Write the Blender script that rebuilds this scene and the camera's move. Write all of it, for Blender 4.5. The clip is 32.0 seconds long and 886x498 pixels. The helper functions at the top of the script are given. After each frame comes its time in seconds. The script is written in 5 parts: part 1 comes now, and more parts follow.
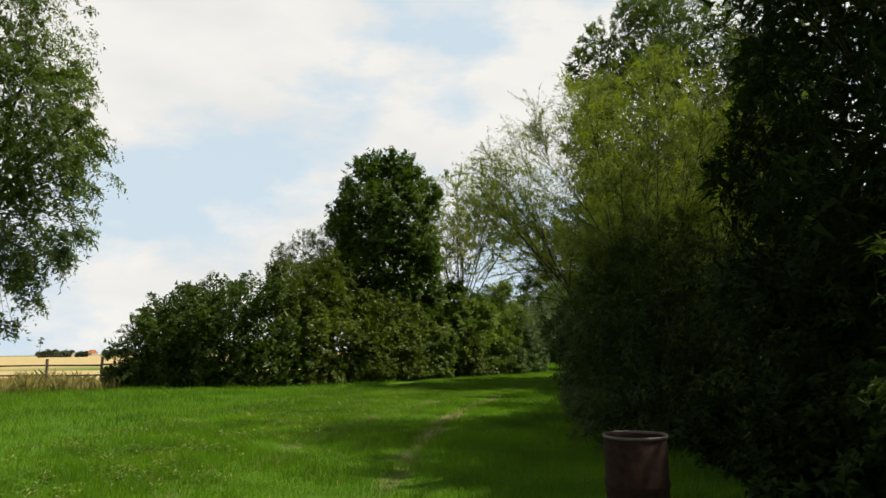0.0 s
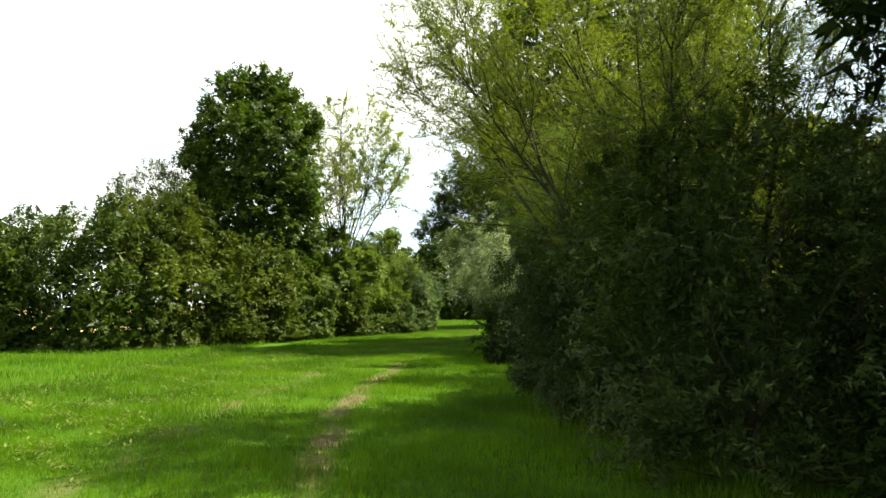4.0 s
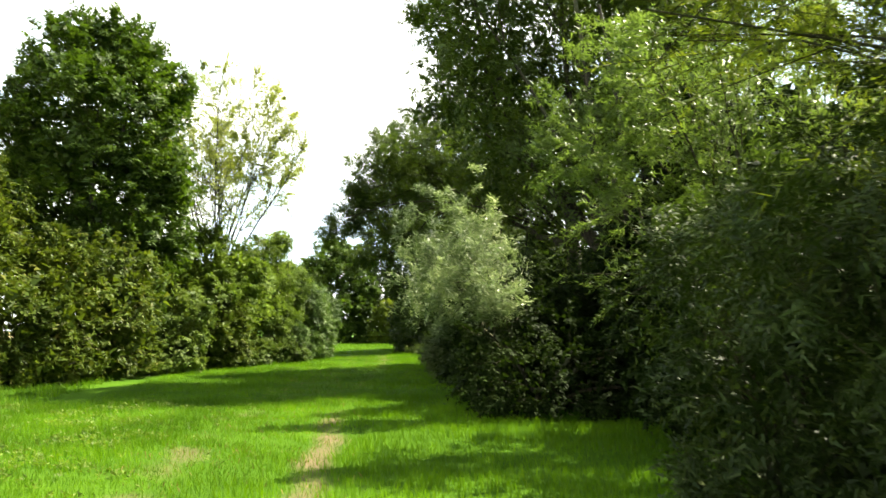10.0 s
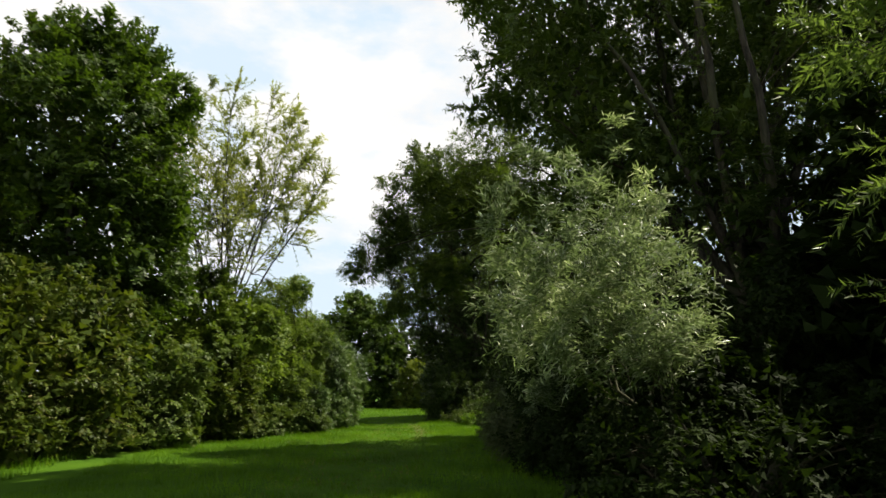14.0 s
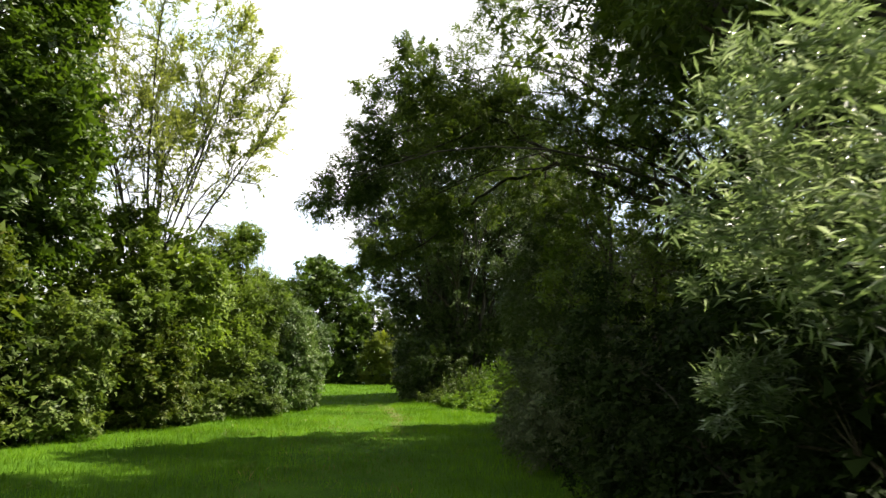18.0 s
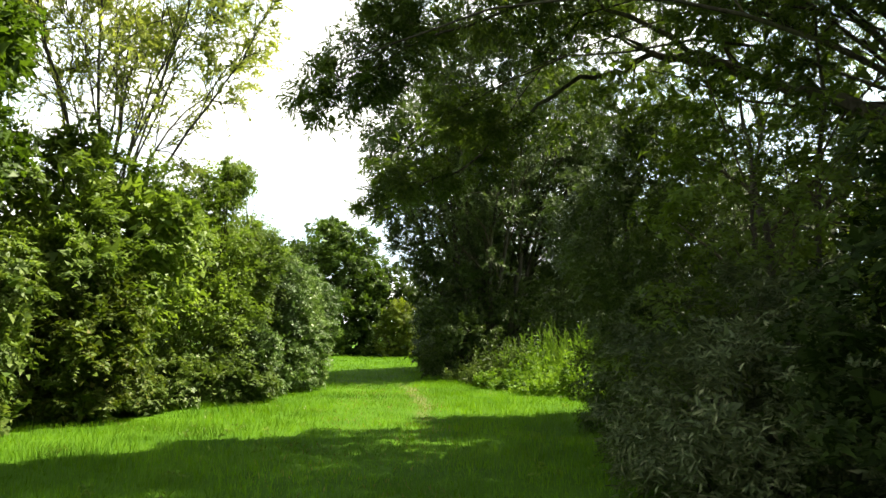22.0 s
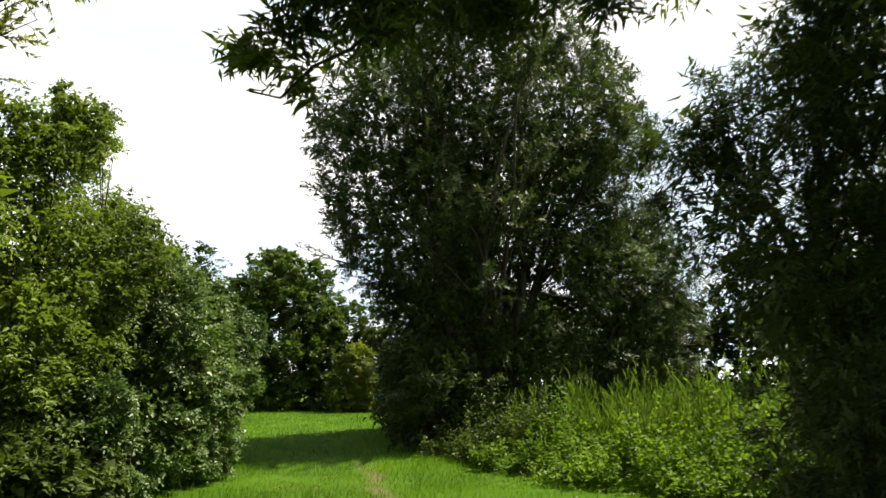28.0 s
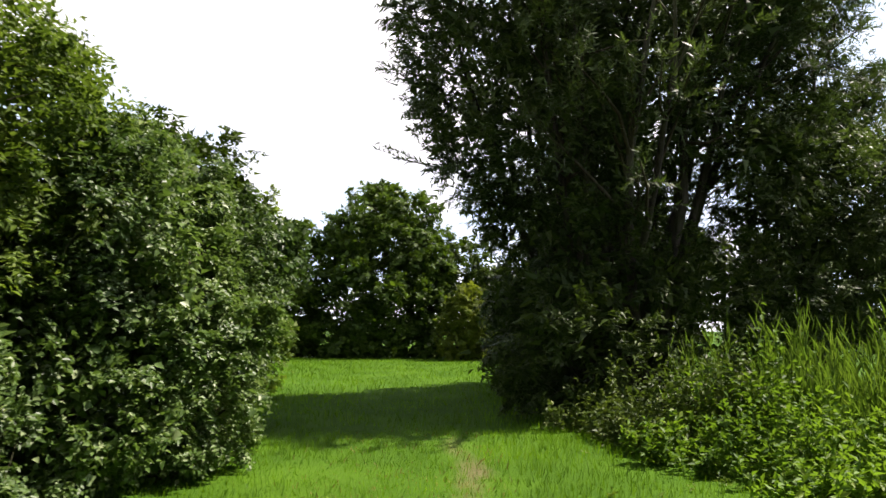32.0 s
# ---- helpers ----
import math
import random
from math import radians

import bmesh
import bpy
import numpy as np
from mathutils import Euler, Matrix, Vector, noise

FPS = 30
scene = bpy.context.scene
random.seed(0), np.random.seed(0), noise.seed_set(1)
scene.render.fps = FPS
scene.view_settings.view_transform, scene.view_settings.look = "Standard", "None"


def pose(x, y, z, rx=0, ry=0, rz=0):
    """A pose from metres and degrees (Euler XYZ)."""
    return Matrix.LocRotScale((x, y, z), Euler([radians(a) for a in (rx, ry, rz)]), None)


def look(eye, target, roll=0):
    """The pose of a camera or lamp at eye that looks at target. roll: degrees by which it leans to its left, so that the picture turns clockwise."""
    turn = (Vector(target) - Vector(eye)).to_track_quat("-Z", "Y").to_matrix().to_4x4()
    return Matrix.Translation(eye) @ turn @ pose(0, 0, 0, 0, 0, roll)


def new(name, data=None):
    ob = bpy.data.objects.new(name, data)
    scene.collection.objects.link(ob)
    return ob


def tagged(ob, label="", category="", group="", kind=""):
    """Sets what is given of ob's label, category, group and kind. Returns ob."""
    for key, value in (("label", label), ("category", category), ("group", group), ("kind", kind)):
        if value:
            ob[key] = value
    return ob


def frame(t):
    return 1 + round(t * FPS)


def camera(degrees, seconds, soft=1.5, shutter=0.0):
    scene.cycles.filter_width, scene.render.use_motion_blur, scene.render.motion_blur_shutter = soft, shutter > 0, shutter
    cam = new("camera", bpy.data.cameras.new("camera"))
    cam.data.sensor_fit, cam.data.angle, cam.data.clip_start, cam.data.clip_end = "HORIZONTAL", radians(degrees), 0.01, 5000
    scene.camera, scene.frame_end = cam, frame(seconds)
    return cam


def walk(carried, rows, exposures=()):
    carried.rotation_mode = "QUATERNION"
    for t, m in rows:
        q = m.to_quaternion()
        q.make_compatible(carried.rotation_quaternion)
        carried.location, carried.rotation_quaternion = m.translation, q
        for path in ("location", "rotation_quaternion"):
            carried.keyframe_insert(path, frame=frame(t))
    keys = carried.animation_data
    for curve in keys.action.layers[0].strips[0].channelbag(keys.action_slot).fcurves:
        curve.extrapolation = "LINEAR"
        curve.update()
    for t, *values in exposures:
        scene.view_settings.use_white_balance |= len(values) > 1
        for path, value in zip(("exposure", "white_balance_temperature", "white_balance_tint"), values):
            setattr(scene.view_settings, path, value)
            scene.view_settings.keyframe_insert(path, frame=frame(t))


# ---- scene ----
LENS = 65.14
# seconds, x, y, z, turn to the left, tilt up, lean
ROWS = [
    (0, 0.000, -0.000, 1.541, 9.98, 8.22, -0.82),
    (0.5, -0.276, 0.689, 1.536, 8.40, 8.08, -1.08),
    (1, -0.506, 1.377, 1.519, 6.67, 6.03, -1.03),
    (1.5, -0.732, 2.052, 1.498, 5.24, 4.89, -0.46),
    (2, -0.882, 2.662, 1.488, 2.50, 3.34, -0.89),
    (2.5, -1.040, 3.277, 1.502, 1.65, 3.31, -0.38),
    (3, -1.159, 3.901, 1.521, 0.73, 3.50, -0.91),
    (3.5, -1.255, 4.517, 1.528, -0.36, 3.96, -0.69),
    (5.5, -1.712, 6.931, 1.517, -0.77, 5.82, 0.01),
    (6, -1.854, 7.508, 1.524, -1.05, 4.62, 0.43),
    (6.5, -2.014, 8.066, 1.523, -1.93, 3.36, 0.49),
    (7, -2.183, 8.601, 1.505, -4.91, 2.04, 0.42),
    (7.5, -2.358, 9.087, 1.493, -7.55, 1.54, 0.28),
    (8, -2.473, 9.567, 1.479, -11.82, 2.25, -0.09),
    (8.5, -2.566, 10.097, 1.470, -12.18, 1.67, -0.41),
    (9, -2.641, 10.620, 1.462, -13.80, 1.42, -0.39),
    (9.5, -2.675, 11.185, 1.475, -14.06, 3.26, -0.88),
    (10, -2.723, 11.786, 1.490, -11.37, 6.29, -0.64),
    (10.5, -2.733, 12.375, 1.466, -9.32, 8.03, -0.82),
    (11, -2.753, 12.986, 1.450, -7.74, 9.06, -0.43),
    (11.5, -2.763, 13.592, 1.456, -7.28, 8.96, -0.56),
    (12, -2.764, 14.189, 1.472, -6.13, 8.57, -0.11),
    (12.5, -2.759, 14.780, 1.492, -6.32, 9.58, -0.49),
    (13, -2.729, 15.374, 1.496, -6.94, 10.45, -0.80),
    (13.5, -2.727, 15.991, 1.484, -6.59, 12.33, -1.22),
    (14, -2.745, 16.616, 1.463, -9.73, 11.43, -0.44),
    (14.5, -2.734, 17.214, 1.466, -11.24, 10.98, 0.49),
    (16.5, -2.653, 19.682, 1.523, -11.07, 11.72, 0.78),
    (17, -2.596, 20.304, 1.519, -11.50, 10.95, 0.01),
    (17.5, -2.554, 20.914, 1.511, -13.75, 9.71, -0.14),
    (18, -2.562, 21.525, 1.513, -12.82, 9.39, 0.43),
    (18.5, -2.567, 22.097, 1.529, -11.86, 9.27, 0.55),
    (19, -2.557, 22.674, 1.548, -11.96, 8.37, 0.39),
    (19.5, -2.503, 23.242, 1.562, -12.06, 8.42, -0.08),
    (20, -2.391, 23.778, 1.558, -14.21, 7.17, -0.66),
    (20.5, -2.297, 24.298, 1.541, -14.55, 6.99, 0.08),
    (21, -2.194, 24.832, 1.523, -13.29, 7.42, -0.32),
    (21.5, -2.107, 25.395, 1.522, -11.88, 7.30, 0.65),
    (22, -2.052, 25.978, 1.535, -11.51, 6.96, 0.58),
    (22.5, -1.969, 26.573, 1.542, -13.25, 6.95, 0.40),
    (23, -1.900, 27.163, 1.538, -13.22, 7.85, 0.29),
    (23.5, -1.791, 27.728, 1.526, -13.86, 7.12, -0.32),
    (24, -1.711, 28.293, 1.521, -14.09, 5.99, 0.39),
    (24.5, -1.648, 28.841, 1.538, -13.85, 5.96, 0.06),
    (25, -1.603, 29.422, 1.562, -13.67, 6.80, -1.00),
    (25.5, -1.581, 30.004, 1.572, -13.24, 8.83, -1.30),
    (27.5, -1.202, 32.192, 1.575, -16.76, 11.83, 0.07),
    (28, -1.078, 32.765, 1.585, -14.86, 10.95, 0.22),
    (28.5, -0.926, 33.370, 1.594, -12.30, 10.40, -0.08),
    (29, -0.781, 33.986, 1.588, -9.09, 10.89, 0.79),
    (29.5, -0.619, 34.587, 1.572, -8.24, 9.61, 0.07),
    (30, -0.488, 35.201, 1.547, -7.26, 8.74, 1.07),
    (30.5, -0.382, 35.815, 1.531, -6.73, 7.28, 0.47),
    (31, -0.240, 36.437, 1.530, -5.15, 6.88, 0.68),
    (31.5, -0.106, 37.023, 1.527, -3.74, 6.80, 0.54),
    (32, -0.000, 37.531, 1.512, -5.10, 6.59, 0.38),
]
SUN, SKY = 5.0, 0.05
# seconds, stops, kelvin, tint
EXPOSURES = [(0, 0.58, 6750, 9), (0.8, 0.61, 6800, 9), (1.6, 1.31, 6850, 7), (2.5, 1.56, 6900, 4), (6, 1.86, 7000, 4), (7, 2.12, 7000, 3), (9, 2.32, 7050, 3), (10, 2.16, 6980, 4), (11, 1.64, 6900, 4), (13, 1.25, 6750, 9), (14.5, 0.76, 6700, 11), (17, 1.39, 6650, 13), (19, 1.78, 6750, 12), (21, 2.04, 7000, 6), (23, 2.06, 6950, 5), (25, 1.86, 6950, 6), (28, 1.24, 6800, 12), (30, 1.18, 6650, 14), (32, 1.34, 6450, 20)]
cam = camera(LENS, 32.0, soft=1.5, shutter=0.3)
walk(cam, [(t, pose(x, y, z, 90 + tilt, 0, turn) @ pose(0, 0, 0, 0, 0, lean)) for t, x, y, z, turn, tilt, lean in ROWS], EXPOSURES)

# ---- world and sun ----
SUN_TURN, SUN_UP = 9.0, 56.0  # degrees from +x towards +y, and above the horizon
world = bpy.data.worlds.new("sky")
scene.world = world
world.use_nodes = True
wt = world.node_tree
wt.nodes.clear()


def node(tree, kind, **values):
    n = tree.nodes.new(kind)
    for key, value in values.items():
        n.inputs[key.replace("_", " ")].default_value = value
    return n


def ramp(tree, source, *stops):
    n = tree.nodes.new("ShaderNodeValToRGB")
    while len(n.color_ramp.elements) < len(stops):
        n.color_ramp.elements.new(0.5)
    for e, (at, colour) in zip(n.color_ramp.elements, stops):
        e.position, e.color = at, (*colour, 1)
    tree.links.new(source, n.inputs["Fac"])
    return n.outputs["Color"]


def mix(tree, fac, a, b, blend="MIX"):
    n = tree.nodes.new("ShaderNodeMix")
    n.data_type, n.blend_type = "RGBA", blend
    for slot, v in ((0, fac), (6, a), (7, b)):
        if isinstance(v, (int, float)):
            n.inputs[slot].default_value = v
        elif isinstance(v, tuple):
            n.inputs[slot].default_value = (*v, 1)
        else:
            tree.links.new(v, n.inputs[slot])
    return n.outputs[2]


sky = wt.nodes.new("ShaderNodeTexSky")
sky.sky_type, sky.sun_disc = "NISHITA", False
sky.sun_elevation, sky.sun_rotation = radians(SUN_UP), radians(90 - SUN_TURN)
sky.air_density, sky.dust_density, sky.ozone_density = 1.0, 1.6, 1.0
coord = wt.nodes.new("ShaderNodeTexCoord")
flat = wt.nodes.new("ShaderNodeMapping")
flat.inputs["Scale"].default_value = (1.0, 1.0, 2.2)
wt.links.new(coord.outputs["Generated"], flat.inputs["Vector"])
puffs = node(wt, "ShaderNodeTexNoise", Scale=2.6, Detail=8.0, Roughness=0.58)
wt.links.new(flat.outputs["Vector"], puffs.inputs["Vector"])
parts = wt.nodes.new("ShaderNodeSeparateXYZ")
wt.links.new(coord.outputs["Generated"], parts.inputs["Vector"])
shade = node(wt, "ShaderNodeTexNoise", Scale=5.0, Detail=5.0, Roughness=0.5)
wt.links.new(flat.outputs["Vector"], shade.inputs["Vector"])
white = ramp(wt, shade.outputs["Fac"], (0.3, (10.4, 10.7, 11.0)), (0.62, (12.4, 12.3, 12.15)))
banks = mix(wt, ramp(wt, puffs.outputs["Fac"], (0.43, (0, 0, 0)), (0.53, (1, 1, 1))), (8.4, 10.2, 11.9), white)
cover = ramp(wt, parts.outputs["Z"], (0.0, (1, 1, 1)), (0.5, (0.95, 0.95, 0.95)), (0.72, (0.28, 0.28, 0.28)), (1.0, (0.16, 0.16, 0.16)))
backdrop = node(wt, "ShaderNodeBackground", Strength=SKY)
wt.links.new(mix(wt, cover, mix(wt, 1.0, sky.outputs["Color"], (0.78, 0.78, 0.78), "MULTIPLY"), banks), backdrop.inputs["Color"])
wt.links.new(backdrop.outputs["Background"], wt.nodes.new("ShaderNodeOutputWorld").inputs["Surface"])

sun = new("sun", bpy.data.lights.new("sun", "SUN"))
sun.data.energy, sun.data.angle, sun.data.color = SUN, radians(0.6), (1.0, 0.93, 0.80)
_a, _e = radians(SUN_TURN), radians(SUN_UP)
sun.matrix_world = look((60 * math.cos(_a), 40 + 60 * math.sin(_a), 60 * math.tan(_e)), (0, 40, 0))


# ---- materials ----
def surface(name, rough=0.8, gloss=0.3):
    m = bpy.data.materials.new(name)
    m.use_nodes = True
    b = m.node_tree.nodes["Principled BSDF"]
    b.inputs["Roughness"].default_value, b.inputs["Specular IOR Level"].default_value = rough, gloss
    return m, m.node_tree, b


def leaf_material(name, dark, light, glow, share=0.38, rough=0.5, gloss=0.28, tip=None):
    """Leaves: each island takes its own tone; a part of the light goes through the blade."""
    m, t, b = surface(name, rough, gloss)
    geo = t.nodes.new("ShaderNodeNewGeometry")
    patch = node(t, "ShaderNodeTexNoise", Scale=0.55, Detail=3.0)
    t.links.new(geo.outputs["Position"], patch.inputs["Vector"])
    tone = ramp(t, geo.outputs["Random Per Island"], (0.0, dark), (0.75, light), (1.0, tip or light))
    patchy = ramp(t, patch.outputs["Fac"], (0.3, (0.45, 0.48, 0.45)), (0.7, (1.03, 0.98, 0.84)))
    tone = mix(t, 1.0, tone, patchy, "MULTIPLY")
    t.links.new(tone, b.inputs["Base Color"])
    through_leaf = t.nodes.new("ShaderNodeBsdfTranslucent")
    t.links.new(mix(t, 1.0, mix(t, 0.5, tone, glow), patchy, "MULTIPLY"), through_leaf.inputs["Color"])
    both = t.nodes.new("ShaderNodeMixShader")
    both.inputs["Fac"].default_value = share
    t.links.new(b.outputs["BSDF"], both.inputs[1])
    t.links.new(through_leaf.outputs["BSDF"], both.inputs[2])
    t.links.new(both.outputs["Shader"], t.nodes["Material Output"].inputs["Surface"])
    return m


def bark_material(name, dark, light, scale=14.0):
    m, t, b = surface(name, 0.9, 0.2)
    geo = t.nodes.new("ShaderNodeNewGeometry")
    stretch = t.nodes.new("ShaderNodeMapping")
    stretch.inputs["Scale"].default_value = (1, 1, 0.22)
    t.links.new(geo.outputs["Position"], stretch.inputs["Vector"])
    fine = node(t, "ShaderNodeTexNoise", Scale=scale, Detail=6.0, Roughness=0.65)
    t.links.new(stretch.outputs["Vector"], fine.inputs["Vector"])
    broad = node(t, "ShaderNodeTexNoise", Scale=1.3, Detail=2.0)
    t.links.new(geo.outputs["Position"], broad.inputs["Vector"])
    col = ramp(t, fine.outputs["Fac"], (0.35, dark), (0.65, light))
    col = mix(t, ramp(t, broad.outputs["Fac"], (0.45, (0, 0, 0)), (0.7, (0.5, 0.5, 0.5))), col, (0.07, 0.085, 0.035))
    t.links.new(col, b.inputs["Base Color"])
    bump = node(t, "ShaderNodeBump", Strength=0.7, Distance=0.02)
    t.links.new(fine.outputs["Fac"], bump.inputs["Height"])
    t.links.new(bump.outputs["Normal"], b.inputs["Normal"])
    return m


def grain_material(name, a, b_, scale, rough=0.85, gloss=0.2, bump_depth=0.004):
    m, t, b = surface(name, rough, gloss)
    geo = t.nodes.new("ShaderNodeNewGeometry")
    fine = node(t, "ShaderNodeTexNoise", Scale=scale, Detail=7.0, Roughness=0.6)
    broad = node(t, "ShaderNodeTexNoise", Scale=scale * 0.11, Detail=3.0)
    for n in (fine, broad):
        t.links.new(geo.outputs["Position"], n.inputs["Vector"])
    col = ramp(t, fine.outputs["Fac"], (0.3, a), (0.7, b_))
    col = mix(t, 1.0, col, ramp(t, broad.outputs["Fac"], (0.3, (0.7, 0.7, 0.7)), (0.7, (1.2, 1.2, 1.2))), "MULTIPLY")
    t.links.new(col, b.inputs["Base Color"])
    bump = node(t, "ShaderNodeBump", Strength=0.6, Distance=bump_depth)
    t.links.new(fine.outputs["Fac"], bump.inputs["Height"])
    t.links.new(bump.outputs["Normal"], b.inputs["Normal"])
    return m


LEAF = {
    "hawthorn": leaf_material("hawthorn_leaf", (0.027, 0.050, 0.008), (0.066, 0.112, 0.015), (0.14, 0.25, 0.013), share=0.3, gloss=0.16, tip=(0.095, 0.13, 0.025)),
    "olive": leaf_material("olive_leaf", (0.042, 0.070, 0.010), (0.104, 0.155, 0.021), (0.22, 0.32, 0.016), share=0.3, gloss=0.16, tip=(0.13, 0.13, 0.03)),
    "oak": leaf_material("oak_leaf", (0.034, 0.068, 0.010), (0.082, 0.142, 0.018), (0.16, 0.30, 0.012), share=0.32, gloss=0.22),
    "ash": leaf_material("ash_leaf", (0.13, 0.18, 0.040), (0.26, 0.32, 0.07), (0.48, 0.58, 0.08), share=0.55),
    "willow": leaf_material("willow_leaf", (0.074, 0.114, 0.015), (0.172, 0.232, 0.032), (0.38, 0.50, 0.03), share=0.48, gloss=0.2),
    "grey": leaf_material("grey_willow_leaf", (0.034, 0.060, 0.017), (0.082, 0.122, 0.038), (0.15, 0.26, 0.03), share=0.24, rough=0.5, gloss=0.2),
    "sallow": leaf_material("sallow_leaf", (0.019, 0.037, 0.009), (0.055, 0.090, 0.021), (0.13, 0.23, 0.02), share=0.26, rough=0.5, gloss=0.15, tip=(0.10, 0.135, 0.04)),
    "crack": leaf_material("crack_willow_leaf", (0.031, 0.058, 0.012), (0.080, 0.126, 0.027), (0.23, 0.37, 0.025), share=0.38, rough=0.5, gloss=0.2, tip=(0.09, 0.13, 0.036)),
    "osier": leaf_material("osier_leaf", (0.040, 0.066, 0.024), (0.120, 0.160, 0.072), (0.18, 0.26, 0.06), share=0.3, rough=0.45, gloss=0.25, tip=(0.26, 0.29, 0.17)),
    "leaning": leaf_material("leaning_willow_leaf", (0.05, 0.09, 0.015), (0.17, 0.26, 0.045), (0.34, 0.52, 0.08), share=0.45, rough=0.4, gloss=0.4),
    # near-white tip tone: silver undersides, with sun glints painted into the colour
    "silver": leaf_material("silver_glint_willow_leaf", (0.032, 0.062, 0.016), (0.23, 0.31, 0.125), (0.44, 0.62, 0.22), share=0.4, rough=0.3, gloss=0.6, tip=(0.88, 0.92, 0.82)),
    # near-black tones: deep shade under the trees is put into the leaf colour
    "dark": leaf_material("painted_shade_leaf", (0.009, 0.018, 0.004), (0.025, 0.043, 0.009), (0.06, 0.12, 0.009), share=0.2, rough=0.65, gloss=0.06),
    "elder": leaf_material("elder_leaf", (0.074, 0.130, 0.020), (0.175, 0.265, 0.041), (0.32, 0.50, 0.034), share=0.4, gloss=0.22, tip=(0.22, 0.29, 0.07)),
    "bramble": leaf_material("bramble_leaf", (0.050, 0.090, 0.016), (0.115, 0.175, 0.036), (0.2, 0.31, 0.025), share=0.32, gloss=0.18, tip=(0.18, 0.225, 0.075)),
    "nettle": leaf_material("nettle_leaf", (0.060, 0.140, 0.015), (0.165, 0.300, 0.034), (0.32, 0.58, 0.02), share=0.44, gloss=0.15, tip=(0.21, 0.30, 0.04)),
    "reed": leaf_material("reed_blade", (0.056, 0.125, 0.015), (0.125, 0.225, 0.032), (0.26, 0.46, 0.028), share=0.4, gloss=0.18, tip=(0.19, 0.26, 0.055)),
    "grass": leaf_material("grass_blade", (0.058, 0.148, 0.006), (0.115, 0.250, 0.008), (0.265, 0.56, 0.004), share=0.5, rough=0.5, gloss=0.25, tip=(0.17, 0.26, 0.02)),
    "straw": leaf_material("straw_blade", (0.18, 0.16, 0.05), (0.32, 0.28, 0.10), (0.4, 0.34, 0.10), share=0.35, rough=0.6),
    "alder": leaf_material("alder_leaf", (0.042, 0.078, 0.012), (0.110, 0.172, 0.026), (0.25, 0.42, 0.02), share=0.38, rough=0.5, gloss=0.2, tip=(0.12, 0.17, 0.03)),
    "privet": leaf_material("privet_leaf", (0.048, 0.098, 0.022), (0.125, 0.205, 0.060), (0.21, 0.37, 0.045), share=0.32, rough=0.42, gloss=0.3, tip=(0.28, 0.35, 0.19)),
    # distance haze is put into the colour: paler and greyer than near leaves
    "far": leaf_material("hazy_far_leaf", (0.085, 0.11, 0.07), (0.13, 0.155, 0.095), (0.15, 0.2, 0.08), share=0.25),
}
BARK = bark_material("willow_bark", (0.013, 0.012, 0.009), (0.055, 0.048, 0.036))
BARK_ASH = bark_material("ash_bark", (0.020, 0.018, 0.014), (0.07, 0.064, 0.05))
TWIG = bark_material("twig_bark", (0.020, 0.017, 0.010), (0.060, 0.050, 0.028), 30)


# ---- mesh helpers ----
def raw_mesh(name, verts, faces, material, smooth=False):
    """A mesh from arrays: verts (n, 3) and faces (m, 3) or (m, 4)."""
    verts, faces = np.asarray(verts, np.float32), np.asarray(faces, np.int32)
    me = bpy.data.meshes.new(name)
    k = faces.shape[1]
    me.vertices.add(len(verts))
    me.vertices.foreach_set("co", verts.ravel())
    me.loops.add(faces.size)
    me.loops.foreach_set("vertex_index", faces.ravel())
    me.polygons.add(len(faces))
    me.polygons.foreach_set("loop_start", np.arange(0, faces.size, k, dtype=np.int32))
    if smooth:
        me.polygons.foreach_set("use_smooth", np.ones(len(faces), bool))
    me.materials.append(material)
    me.update(calc_edges=True)
    return me


def piece(name, verts, faces, material, parent=None, label="", smooth=False):
    ob = new(name, raw_mesh(name, verts, faces, material, smooth))
    if parent is not None:
        ob.parent = parent
    return tagged(ob, label)


def part(name, bm, material, parent, label="", smooth=False):
    me = bpy.data.meshes.new(name)
    for f in bm.faces:
        f.smooth = smooth
    bm.to_mesh(me)
    bm.free()
    me.materials.append(material)
    ob = new(name, me)
    ob.parent = parent
    return tagged(ob, label)


def unit(v):
    return v / np.maximum(np.linalg.norm(v, axis=-1, keepdims=True), 1e-9)


def tube(points, radii, sides=7, rough=0.0, rng=None):
    """A tapered tube along a line of points: verts and quads."""
    p, r = np.asarray(points, float), np.asarray(radii, float)
    ahead = unit(np.gradient(p, axis=0))
    side = unit(np.cross(ahead, (0.31, 0.87, 0.12)))
    up = np.cross(side, ahead)
    ang = np.linspace(0, 2 * np.pi, sides, endpoint=False)
    wob = np.ones((len(p), sides)) if rng is None else 1 + rough * rng.normal(size=(len(p), sides))
    ring = side[:, None] * np.cos(ang)[None, :, None] + up[:, None] * np.sin(ang)[None, :, None]
    verts = (p[:, None] + ring * (r[:, None] * wob)[..., None]).reshape(-1, 3)
    i = np.arange(len(p) - 1)[:, None] * sides
    j, k = np.arange(sides)[None], (np.arange(sides)[None] + 1) % sides
    return verts, np.stack([i + j, i + k, i + sides + k, i + sides + j], -1).reshape(-1, 4)


def joined(pairs):
    verts, faces, n = [], [], 0
    for v, f in pairs:
        verts.append(v)
        faces.append(f + n)
        n += len(v)
    return np.concatenate(verts), np.concatenate(faces)


